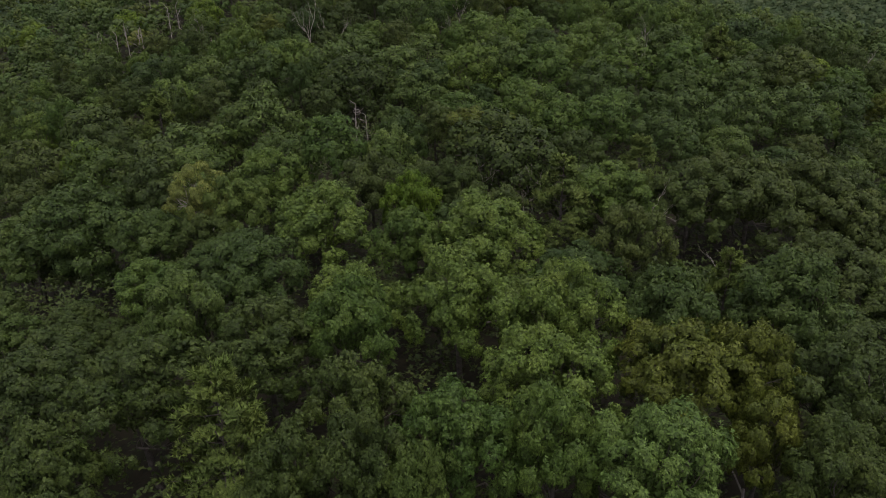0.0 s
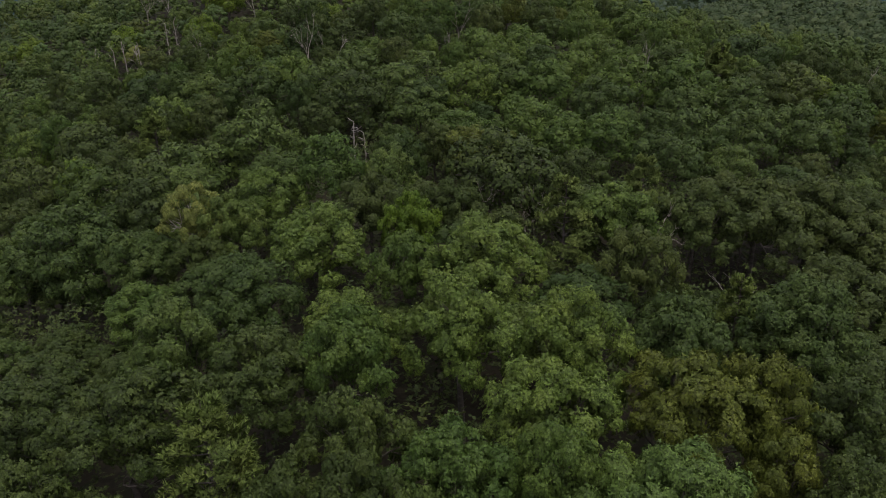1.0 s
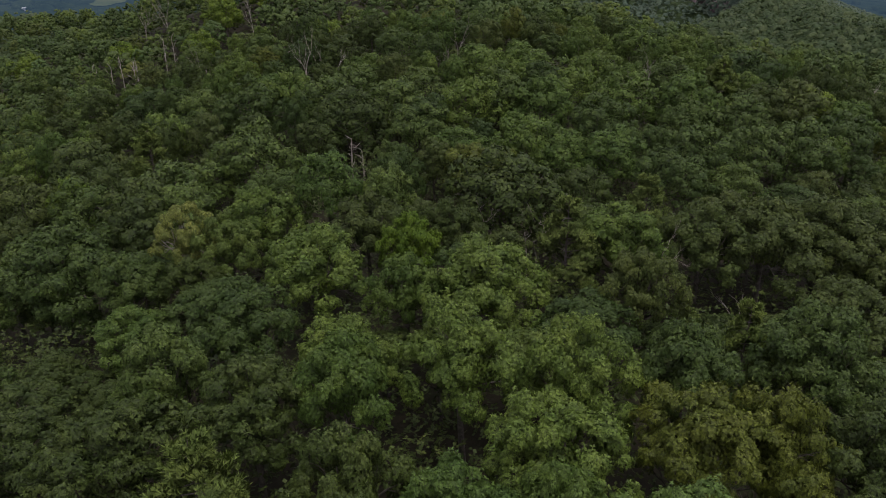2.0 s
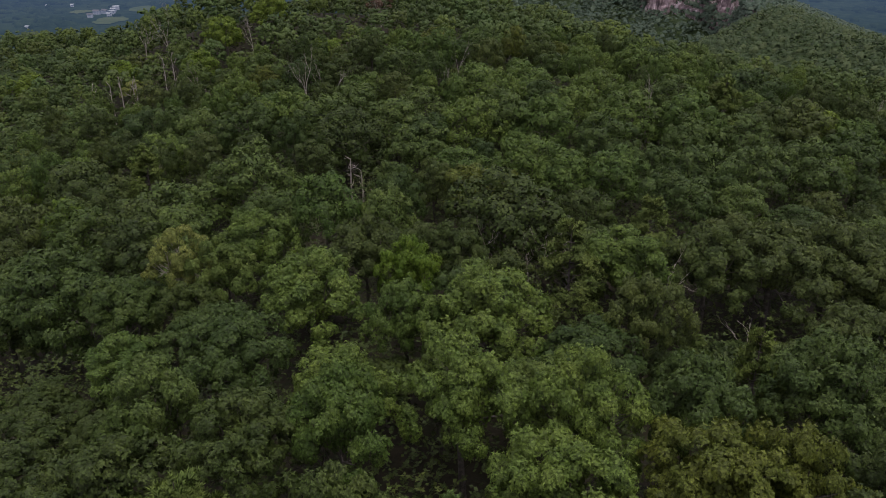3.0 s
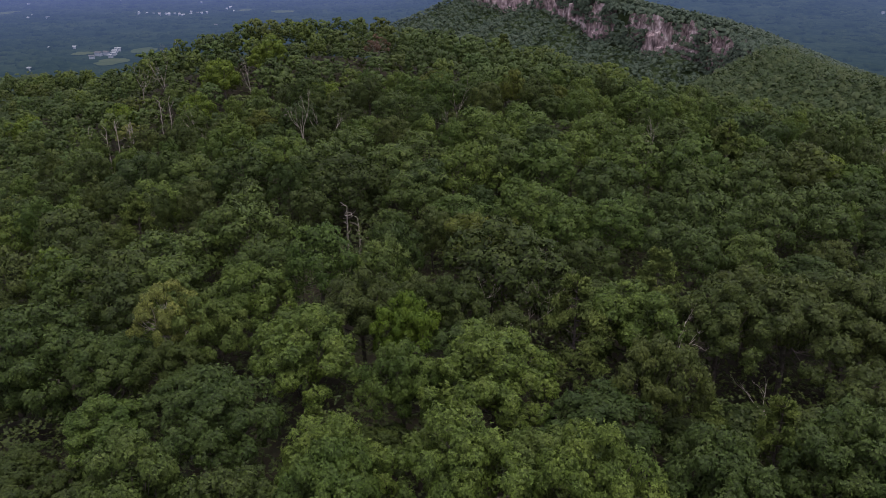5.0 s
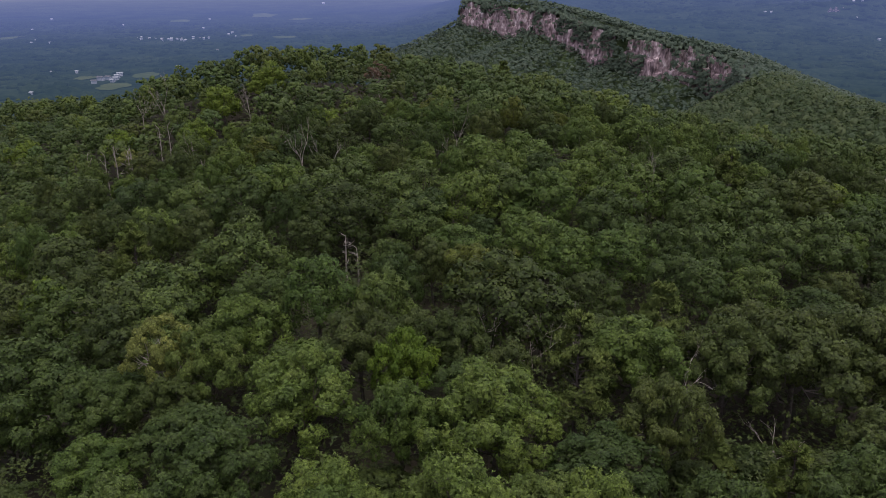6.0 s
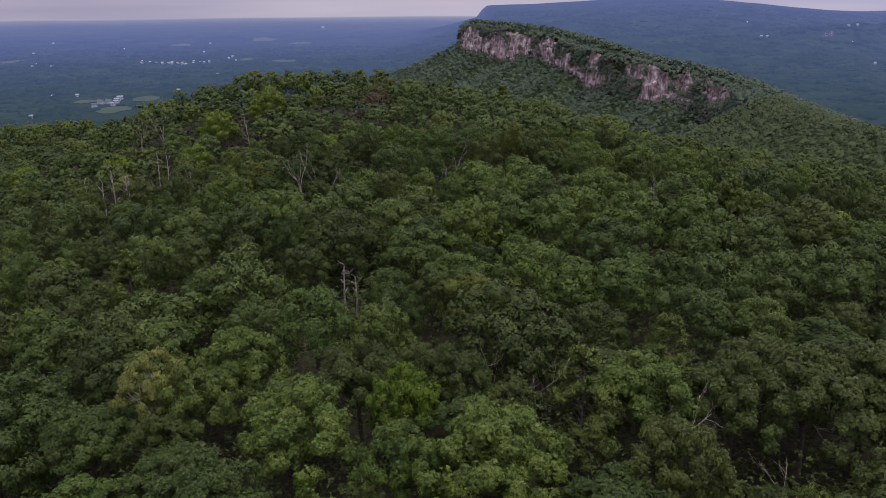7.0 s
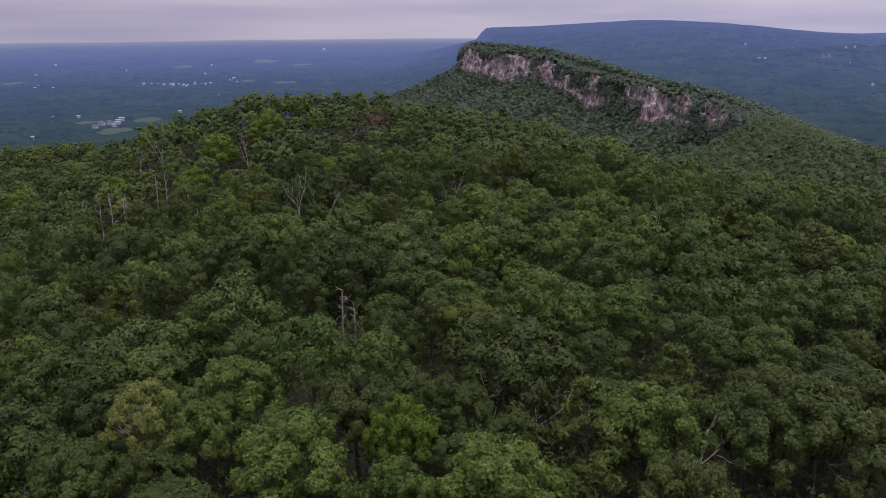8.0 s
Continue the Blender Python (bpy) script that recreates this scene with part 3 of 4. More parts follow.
plant("oak", -16.1, 52.6, 2.2)
plant("dark", 0.5, 53.0, 2.2)
plant("dark", -26.1, 61.7, 3.4)
plant("oak", -35.1, 69.8, 3.7)
plant("brown", -46.6, 78.3, 4.2)
plant("oak", -19.7, 76.2, 4.8)
plant("oak", -25.3, 69.9, 4.8)
plant("dark", -42.7, 86.3, 4.8)
plant("bright", -37.1, 71.8, 2.5)
plant("dark", -27.4, 64.6, 4.0)
plant("oak", -59.6, 107.5, 4.3)
plant("pine", -32.0, 80.6, 2.5)
plant("dark", -10.8, 86.8, 4.2)
plant("oak", -4.8, 60.9, 2.5)
plant("oak", -3.8, 64.3, 2.0)
plant("oak", -2.3, 82.1, 3.6)
plant("brown", -1.0, 70.4, 2.1)
plant("olive", 3.3, 67.7, 3.3)
plant("light", 8.2, 72.5, 3.3)
plant("light", 10.9, 70.3, 3.2)
plant("light", 15.6, 70.0, 3.5)
plant("oak", 23.6, 69.5, 3.5)
plant("oak", 30.6, 74.5, 3.7)
plant("oak", 37.1, 78.0, 4.2)
plant("oak", 45.2, 85.7, 3.9)
plant("oak", 32.2, 83.7, 4.0)
plant("oak", 25.9, 82.3, 3.1)
plant("oak", 16.7, 81.9, 3.7)
plant("oak", 20.9, 76.6, 2.5)
plant("oak", -14.8, 93.5, 4.5)
plant("oak", -6.2, 92.5, 4.4)
plant("oak", -2.1, 84.7, 3.2)
plant("light", 2.6, 87.9, 3.9)
plant("oak", 6.6, 92.0, 4.1)
plant("light", 11.2, 88.5, 4.0)
plant("light", 15.5, 95.4, 3.7)
plant("light", 22.0, 92.3, 4.6)
plant("light", 28.3, 88.9, 4.4)
plant("dark", 37.9, 93.3, 3.6)
plant("brown", 43.8, 95.5, 4.5)
plant("bright", 46.3, 96.5, 3.6)
plant("pine", 33.1, 92.9, 2.8)
plant("light", 48.9, 91.2, 3.5)
plant("oak", -85.8, 155.3, 4.8)
plant("oak", -58.8, 124.7, 4.8)
plant("oak", -44.6, 114.6, 4.8)
plant("oak", -32.7, 103.6, 4.5)
plant("oak", -24.8, 96.3, 4.2)
plant("light", -20.0, 99.9, 3.8)
plant("oak", -12.1, 104.2, 4.4)
plant("oak", -3.2, 97.9, 4.2)
plant("light", 4.7, 108.1, 4.6)
plant("light", 12.0, 112.9, 4.8)
plant("light", 20.5, 107.5, 4.1)
plant("light", 30.8, 128.2, 4.6)
plant("oak", 44.8, 143.5, 4.8)
plant("oak", 42.3, 109.3, 4.8)
plant("oak", 30.3, 105.2, 3.9)
plant("oak", -95.0, 180.0, 4.8)
plant("bright", -112.2, 206.9, 4.8)
plant("bright", -67.3, 163.1, 3.6)
plant("bright", -46.7, 149.3, 3.6)
plant("oak", -31.0, 134.4, 4.8)
plant("bright", -46.4, 166.0, 4.3)
plant("bright", -37.6, 174.7, 3.5)
plant("bright", -40.2, 172.7, 2.5)
plant("bright", -22.1, 145.4, 3.3)
plant("olive", -1.7, 140.9, 3.4)
plant("pine", 13.2, 183.1, 2.2)
plant("oak", -55.8, 165.5, 3.6)
plant("oak", -7.4, 121.4, 4.0)
plant("dark", -16.4, 125.3, 3.9)
plant("stem", -72.0, 156.9, 4.8, 1.12)
plant("stem", -61.5, 145.9, 4.8, 1.12)
plant("stem", -59.7, 147.4, 4.8, 1.12)
plant("bare", -68.3, 177.2, 4.8, 1.28)
plant("stem", -53.4, 152.3, 4.8, 1.12)
plant("bare", -61.4, 174.5, 4.8, 1.28)
plant("bare", -41.2, 132.5, 3.4, 1.28)
plant("bare", -39.0, 159.5, 2.8, 1.28)
plant("bare", -21.7, 122.0, 2.6, 1.28)
plant("bare", -17.3, 116.3, 3.4, 1.28)
plant("rust", -14.5, 174.3, 2.8)
plant("bare", 0.9, 113.8, 3.5, 1.28)
plant("bare", 24.7, 93.4, 2.8, 1.28)
plant("bare", 61.4, 113.2, 3.5, 1.28)
plant("stem", -10.2, 80.4, 2.0, 0.66)
plant("stem", -9.1, 80.7, 2.0, 0.52)
plant("stem", -62.7, 143.9, 2.0, 1.12)
plant("stem", -58.6, 145.6, 2.0, 1.12)
plant("stem", -54.5, 150.4, 2.0, 1.12)
plant("bare", 13.4, 23.2, 1.5, 0.62)
plant("bare", 19.3, 23.6, 1.5, 0.85)
plant("bare", 6.5, 55.2, 1.5, 0.8)
plant("sparse", -61.0, 150.9, 2.8)
plant("dark", -14.2, 81.0, 2.6)
plant("bare", 3.6, 58.2, 1.2, 0.8)
plant("bare", 7.6, 58.6, 1.2, 0.78)
plant("bare", 13.0, 46.6, 1.2, 0.78)

# low dark trees that fill the openings
plant("dark", -25.3, 42.3, 2.0, 0.62)
plant("dark", -19.2, 37.2, 1.8, 0.6)
plant("dark", -21.6, 40.2, 1.5, 0.56)
plant("dark", 12.9, 40.9, 1.8, 0.52)
plant("dark", -3.3, 39.5, 1.8, 0.54)
plant("pine", 15.2, 42.4, 1.1, 0.52)
plant("dark", 17.4, 42.9, 1.7, 0.5)
plant("bare", 19.0, 43.4, 1.2, 0.5)
plant("dark", -32.2, 54.6, 2.0, 0.6)

# ---- the rest of the hill's trees ----
def scatter(rng, count, box, inside, rmin, rmax, others, tight=0.8):
    """Places for trees with crowns that just meet."""
    got = [tuple(o) for o in others]
    made = []
    cell = {}
    for o in got:
        cell.setdefault((int(o[0] // 10), int(o[1] // 10)), []).append(o)
    xs, ys = rng.uniform(box[0], box[1], count), rng.uniform(box[2], box[3], count)
    rs = rng.uniform(rmin, rmax, count)
    ok = inside(xs, ys)
    for x, y, r in zip(xs[ok], ys[ok], rs[ok]):
        i, j = int(x // 10), int(y // 10)
        near = [o for a in (-1, 0, 1) for b in (-1, 0, 1) for o in cell.get((i + a, j + b), ())]
        if all((o[0] - x) ** 2 + (o[1] - y) ** 2 > (tight * (o[2] + r)) ** 2 for o in near):
            made.append((x, y, r))
            cell.setdefault((i, j), []).append((x, y, r))
    return made


rng = np.random.default_rng(11)
# dark openings between the crowns, where no tall tree stands: x, y, radius
HOLLOWS = [
    (15.4, 42.2, 2.2),
    (19.2, 43.2, 2.0),
    (-18.6, 37.2, 2.2),
    (-25.5, 43.8, 2.3),
    (-55.6, 136.5, 3.0),
    (-59.5, 143.5, 3.6),
    (-49.8, 141.0, 2.6),
    (-68.0, 146.5, 2.8),
    (-25.0, 40.5, 1.8),
    (-63.0, 146.5, 4.5),
    (-53.5, 149.5, 3.0),
    (-73.5, 156.0, 3.0),
    (-9.9, 77.6, 2.8),
    (-12.6, 82.4, 2.0),
    (-9.6, 73.0, 2.4),
    (-9.2, 69.3, 2.2),
    (-12.8, 77.0, 2.0),
    (-6.8, 76.5, 1.8),
    (12.8, 18.8, 2.6),
    (-12.6, 20.6, 2.6),
    (-14.3, 24.1, 1.9),
    (14.7, 21.8, 1.6),
    (-35.9, 59.6, 3.6),
    (12.9, 40.7, 2.1),
    (16.3, 45.0, 1.7),
    (-3.4, 39.3, 2.0),
    (-31.8, 54.1, 2.6),
    (-21.4, 40.0, 1.5),
    (-11.7, 77.4, 2.5),
    (-0.8, 50.8, 1.5),
    (-6.7, 28.1, 1.2),
    (13.1, 21.9, 1.4),
    (9.3, 27.9, 1.1),
    (-2.7, 30.8, 1.3),
    (4.5, 54.1, 1.8),
    (-14.2, 55.5, 1.3),
    (9.9, 46.0, 1.6),
    (-11.2, 23.7, 1.5),
    (-0.7, 29.0, 1.4),
    (-15.6, 82.7, 1.6),
    (-21.9, 69.7, 1.3),
]
close_by = scatter(rng, 9000, (-80, 80, 4, 84), lambda x, y: (np.abs(x) < 0.62 * y + 18) & ((y > 27) | (y < 14) | (np.abs(x) > 19)), 1.9, 3.4, planted + HOLLOWS, 0.9)
mix = np.array(["oak", "oak", "oak", "dark", "light", "brown", "oak"])
for x, y, r in close_by:
    # duller broadleaf trees crowd the east flank
    flank = 9 < x < 40 and y < 58
    kind = ("dark", "brown", "oak", "oak", "dark")[rng.integers(0, 5)] if flank else str(mix[rng.integers(0, len(mix))])
    plant(kind, round(x, 1), round(y, 1), round(r, 1), rng.uniform(0.68, 0.93))


def woods(name, label, places, templates, material, rng, height=1.0, feet=None):
    """Many trees as one mesh of leafy tufts; each tree has its own tint."""
    vs, ns, fs, tints, base = [], [], [], [], 0
    for k, (x, y, r) in enumerate(places):
        foot = land(x, y) if feet is None else feet[k]
        t, f, nt = templates[rng.integers(0, len(templates))]
        a, s = rng.uniform(0, 2 * np.pi), r / R0
        c0, s0 = math.cos(a), math.sin(a)
        h = (0.86 + 0.14 * s) * rng.uniform(0.8, 1.2) * height
        deep = max(0.8, s) ** 0.75
        vs.append(np.stack([(t[:, 0] * c0 - t[:, 1] * s0) * s + x, (t[:, 0] * s0 + t[:, 1] * c0) * s + y, (8.4 + (t[:, 2] - 8.4) * deep) * h + foot], 1))
        ns.append(np.stack([nt[:, 0] * c0 - nt[:, 1] * s0, nt[:, 0] * s0 + nt[:, 1] * c0, nt[:, 2]], 1))
        fs.append(f + base)
        base += len(t)
        tints.append(np.full(len(t), rng.random() ** 1.7, np.float32))
    me = mesh_of(name, np.concatenate(vs), np.concatenate(fs), material, normals=np.concatenate(ns))
    me.attributes.new("tint", "FLOAT", "POINT").data.foreach_set("value", np.concatenate(tints))
    return tagged(new(name, me), label, "woods", kind="stuff")


def halves(quads):
    return np.concatenate([quads[:, [0, 1, 2]], quads[:, [0, 2, 3]]])


def lumps(g, c, r, w, sides=5, rough=0.25):
    """A small uneven cap of foliage over each tuft: corners, triangles and normals."""
    n = len(c)
    u = unit(np.cross(w, g.normal(size=(n, 3))))
    v = np.cross(w, u)
    a = np.arange(sides) * 2 * np.pi / sides
    local = [np.array([[0, 0, 1.0]])]
    for polar, turn in ((0.8, 0.0), (1.5, 0.5)):
        b = a + turn * 2 * np.pi / sides
        local.append(np.stack([np.sin(polar) * np.cos(b), np.sin(polar) * np.sin(b), np.full(sides, np.cos(polar))], 1))
    local = np.concatenate(local)
    m = len(local)
    d = local[None, :, 0, None] * u[:, None] + local[None, :, 1, None] * v[:, None] + local[None, :, 2, None] * w[:, None]
    p = c[:, None] + d * (r[:, None] * g.uniform(1 - rough, 1 + rough, (n, m)))[..., None] * np.array([1.1, 1.1, 0.9])
    tri = []
    for i in range(sides):
        k = (i + 1) % sides
        tri += [(0, 1 + i, 1 + k), (1 + i, 1 + sides + i, 1 + k), (1 + k, 1 + sides + i, 1 + sides + k)]
    f = (np.array(tri)[None] + (np.arange(n) * m)[:, None, None]).reshape(-1, 3)
    dome = unit((p - MID_CROWN) * np.array([1, 1, 1.2]))
    nv = unit(d * 0.65 + dome * 0.5 + g.normal(size=d.shape) * 0.25)
    return p.reshape(-1, 3), f, nv.reshape(-1, 3)


def core(g, sides, share):
    """The closed leafy mass inside a far crown: corners, triangles and normals."""
    rows = [0.0, 0.5, 0.95, 1.4, 1.85]
    d = [np.array([[0, 0, 1.0]])]
    for k, polar in enumerate(rows[1:]):
        b = (np.arange(sides) + 0.5 * k) * 2 * np.pi / sides
        d.append(np.stack([np.sin(polar) * np.cos(b), np.sin(polar) * np.sin(b), np.full(sides, np.cos(polar))], 1))
    d = np.concatenate(d)
    p = MID_CROWN + d * np.array([R0 * 0.86, R0 * 0.86, 2.75]) * (share * g.uniform(0.84, 1.06, len(d)))[:, None]
    tri = [(0, 1 + i, 1 + (i + 1) % sides) for i in range(sides)]
    for k in range(len(rows) - 2):
        a, b = 1 + k * sides, 1 + (k + 1) * sides
        for i in range(sides):
            j = (i + 1) % sides
            tri += [(a + i, b + i, a + j), (a + j, b + i, b + j)]
    return p, np.array(tri), d


def crown_template(seed, heads, each, fat, tufts, count, size, inner, fill=0.8, soft=0.0):
    """A crown for far woods: caps of foliage with loose leaf clumps over them, and the inner leaves that close it."""
    g = np.random.default_rng(seed)
    c, r, w = puffs(g, R0, heads, each, fat, 1.4)
    lv, lf, ln = lumps(g, c, r * 0.92, w)
    p, axis, d = crown_points(g, c, r, w, tufts, 0.9, 0.1)
    qv, qf = rosettes(g, p, axis, count, size, size * 0.8, True)
    qn = mass_normals(qv, d, p, count, 0.75, 0.2)
    if inner > 20:
        iv, inv = inner_leaves(g, inner, 0.5, fill)
        jf = halves(np.arange(len(iv)).reshape(-1, 4))
    else:
        iv, jf, inv = core(g, inner, fill)
    v, n, faces = [lv, qv, iv], [ln, qn, inv], [lf]
    faces.append(halves(qf) + len(lv))
    faces.append(jf + len(lv) + len(qv))
    return np.concatenate(v), np.concatenate(faces), unit(np.concatenate(n) + np.array([0, 0, soft]))


def box_faces(w, d, h, z0=0.0):
    v = [(-w / 2, -d / 2, z0), (w / 2, -d / 2, z0), (w / 2, d / 2, z0), (-w / 2, d / 2, z0), (-w / 2, -d / 2, z0 + h), (w / 2, -d / 2, z0 + h), (w / 2, d / 2, z0 + h), (-w / 2, d / 2, z0 + h)]
    return np.array(v), np.array([(0, 1, 5, 4), (1, 2, 6, 5), (2, 3, 7, 6), (3, 0, 4, 7), (4, 5, 6, 7), (3, 2, 1, 0)])


def in_view(x, y, wide=0.6):
    return np.abs(x) < wide * y + 14


def over_hill(x, y):
    """Whether the trees at x, y can be seen past the hill from the lookout at its near end."""
    eye = np.array([0.0, 9.0, 33.5])
    rise = (land(x, y) + 12.0 - eye[2]) / np.hypot(x, y - eye[1])
    clear = np.full(np.shape(x), True)
    for at in np.linspace(60.0, 300.0, 49):
        u = (at - eye[1]) / np.maximum(y - eye[1], 1.0)
        px, py = x * u, np.full(np.shape(x), at)
        clear &= (u > 0.86) | ((land(px, py) + 3.0 - eye[2]) / np.hypot(px, py - eye[1]) < rise)
    return clear


def filler(name, label, box, inside, count, low, high, size, material, seed):
    """The lower storey under the tall crowns, as loose leaf clumps."""
    g = np.random.default_rng(seed)
    x, y = g.uniform(box[0], box[1], count), g.uniform(box[2], box[3], count)
    ok = inside(x, y)
    x, y = x[ok], y[ok]
    p = np.stack([x, y, land(x, y) + g.uniform(low, high, len(x))], 1)
    v, f = rosettes(g, p, unit(g.normal(size=p.shape) * 0.3 + np.array([0, 0, 1.0])), 2, size, size * 0.9)
    me = mesh_of(name, v, f, material)
    me.attributes.new("tint", "FLOAT", "POINT").data.foreach_set("value", np.repeat(g.random(len(x)) ** 2, 8).astype(np.float32))
    tagged(new(name, me), label, "woods", kind="stuff")


HILL_T = [crown_template(100 + i, 21 + i % 4, 4, 1.32, 170, 2, 0.27, 150, 0.82, 0.05) for i in range(8)]
SLOPE_T = [crown_template(120 + i, 11, 2, 1.8, 14, 1, 0.5, 6, 0.82, 0.8) for i in range(7)]
FAR_T = [crown_template(140 + i, 10, 1, 2.5, 2, 1, 0.8, 6, 0.9, 1.5) for i in range(7)]


SAPLING_T = []
for i in range(5):
    g = np.random.default_rng(200 + i)
    p = np.concatenate([np.array([g.normal() * 0.8, g.normal() * 0.8, h]) + g.normal(size=(9, 3)) * np.array([0.45, 0.45, 0.25]) for h in (2.0, 2.9, 3.6, 4.4)])
    v = rosettes(g, p, unit(g.normal(size=p.shape) * 0.4 + np.array([0, 0, 1.0])), 4, 0.24, 0.13)[0]
    SAPLING_T.append((v, halves(np.arange(len(v)).reshape(-1, 4)), mass_normals(v, np.tile([[0, 0, 1.0]], (len(p), 1)), p, 4, 0.5)))
saplings = [(x, y, R0 * g.uniform(0.8, 1.3)) for x, y in zip(g.uniform(-80, 80, 1300), g.uniform(2, 100, 1300)) if in_view(x, y)]
woods("saplings", "slender saplings under the oaks, leaves coloured dark for gloom", saplings, SAPLING_T, SHADE, g)
filler("undergrowth", "leaves of shrubs and young trees under the oaks, darkened as shade", (-70, 70, 3, 86), in_view, 76000, 0.3, 4.2, 0.23, SHADE, 29)
filler("lower_storey", "leaves of young trees under the middle woods, darkened as shade", (-112, 112, 84, 142), in_view, 24000, 1.2, 3.4, 0.55, SHADE, 30)


def on_middle(x, y):
    return in_view(x, y) & (y > 81) & (y < 142)


middle_places = scatter(rng, 12000, (-115, 115, 80, 142), on_middle, 2.0, 3.3, planted + HOLLOWS, 0.96)
mix = np.array(["oak", "oak", "dark", "light", "light", "brown", "oak", "light", "olive", "dark", "brown"])
for x, y, r in middle_places:
    # paler broadleaf trees crowd the middle of the hill's crest
    kind = "light" if -4 < x < 40 and y > 90 and rng.random() < 0.45 else str(mix[rng.integers(0, len(mix))])
    plant(kind, round(x, 1), round(y, 1), round(r, 1), rng.uniform(0.84, 1.2))


behind = scatter(rng, 1500, (-40, 40, -45, 5), lambda x, y: np.abs(x) < 40, 2.6, 4.0, planted, 0.85)
woods("rear_woods", "green broadleaf woods on the near end of the hill", behind, SLOPE_T, WOODS, rng)


def on_hill(x, y):
    return in_view(x, y) & (y > 139) & (np.hypot(x, y) < 305) & ((y < 224) | (x < -45)) & (land(x, y) > -45) & over_hill(x, y)


hill_places = scatter(rng, 22000, (-230, 200, 137, 305), on_hill, 1.9, 3.4, planted + middle_places + HOLLOWS, 0.95)
woods("hill_woods", "dense green broadleaf woods over the hill top and its flanks", hill_places, HILL_T, WOODS, rng)

filler("hill_understorey", "lower storey of leaves under the hill's trees, darkened as shade", (-230, 200, 135, 305), on_hill, 60000, 1.4, 3.6, 0.8, SHADE, 31)


def on_slope(x, y):
    d = np.hypot(x, y)
    return in_view(x, y) & (d > 300) & (d < 640) & ~is_backdrop(x, y) & (land(x, y) > -109) & over_hill(x, y)


slope_places = scatter(rng, 30000, (-260, 420, 200, 640), on_slope, 2.2, 3.9, [p for p in hill_places if p[1] > 200], 0.8)
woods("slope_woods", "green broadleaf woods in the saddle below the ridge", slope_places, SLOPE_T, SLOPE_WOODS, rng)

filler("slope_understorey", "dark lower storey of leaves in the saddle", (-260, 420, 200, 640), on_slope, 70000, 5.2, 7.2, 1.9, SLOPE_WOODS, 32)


def on_ridge(x, y):
    d = np.hypot(x, y)
    off = x - crest_x(y)
    face = (off < -19) & (off > -26) & (cliff_drop(y) > 7)
    return in_view(x, y) & (d > 620) & (d < 1300) & ~is_backdrop(x, y) & over_hill(x, y) & ~(face & (np.sin(y / 9.0) + np.sin(y / 23.0) > -1.0))


ridge_places = scatter(rng, 60000, (-420, 620, 560, 1300), on_ridge, 2.6, 4.0, (), 0.78)
woods("ridge_woods", "woods clothing the cliffed ridge, tinted blue-green for haze", ridge_places, FAR_T, HAZY_RIDGE_WOODS, rng, 0.85)

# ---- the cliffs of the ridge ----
filler("ridge_understorey", "dark lower storey of leaves on the ridge", (-420, 620, 560, 1300), on_ridge, 90000, 5.6, 7.0, 3.0, HAZY_RIDGE_WOODS, 33)


def cliff(name, y0, y1, out, top, bottom, seed):
    """A jointed rock face along the ridge's rim: upright columns, each set back or proud, broken by ledges."""
    g = np.random.default_rng(seed)
    ys = np.arange(y0, y1, 1.3)
    rows = 22
    cols = np.cumsum(g.uniform(3, 9, 400)) + y0
    which = np.searchsorted(cols, ys)
    proud, ledge, lift = g.uniform(0, 7.5, 500)[which], g.uniform(0.2, 0.85, 500)[which], g.uniform(-4, 2.0, 500)[which]
    v = np.linspace(0, 1, rows)
    Y = np.repeat(ys, rows)
    V = np.tile(v, len(ys))
    drop = cliff_drop(Y) + 3
    rim = crest_z(Y)
    step_out = np.repeat(proud, rows) + np.where(V > np.repeat(ledge, rows), 3.5, 0) + V * 3.0
    rough = np.array([noise.fractal(Vector((a * 0.09, b * 5.0, seed)), 0.8, 2.2, 5) for a, b in zip(Y, V)]) * 1.6
    X = crest_x(Y) - out - step_out - rough
    Z = rim + top + np.repeat(lift, rows) * (1 - V) - V * (drop + bottom) + np.roll(rough, 7) * 0.7
    i, j = np.meshgrid(np.arange(len(ys) - 1), np.arange(rows - 1), indexing="ij")
    f = np.stack([i * rows + j, (i + 1) * rows + j, (i + 1) * rows + j + 1, i * rows + j + 1], -1).reshape(-1, 4)
    me = mesh_of(name, np.stack([X, Y, Z], 1), f, ROCK)
    return tagged(new(name, me), "pinkish grey cracked rock cliff below the wooded rim", "cliff", kind="structure")


cliff("cliff_far", 930, 1150, 15, -0.5, 1, 3)
cliff("cliff_middle", 815, 925, 15, -0.5, 2, 4)
cliff("cliff_near", 625, 800, 15, -0.5, 3, 5)


# stretches of bare rock: from y to y along the ridge, and from the share of the drop to the share
BARE_ROCK = [
    (1086, 1128, 0.24, 0.80),
    (1052, 1088, 0.06, 0.86),
    (1008, 1064, 0.42, 1.0),
    (1016, 1034, 0.24, 0.56),
    (976, 1006, 0.0, 0.12),
    (962, 1002, 0.16, 0.70),
    (984, 1018, 0.52, 0.96),
    (914, 946, 0.04, 0.98),
    (924, 958, 0.64, 0.92),
    (856, 914, 0.64, 0.98),
    (830, 876, 0.64, 1.04),
    (808, 838, 0.60, 0.84),
    (826, 846, 0.10, 0.26),
    (768, 798, 0.14, 0.34),
    (734, 766, 0.20, 0.50),
    (736, 766, 0.65, 1.04),
    (710, 738, 0.70, 1.20),
    (711, 729, 0.04, 0.32),
    (660, 698, 0.20, 0.33),
]


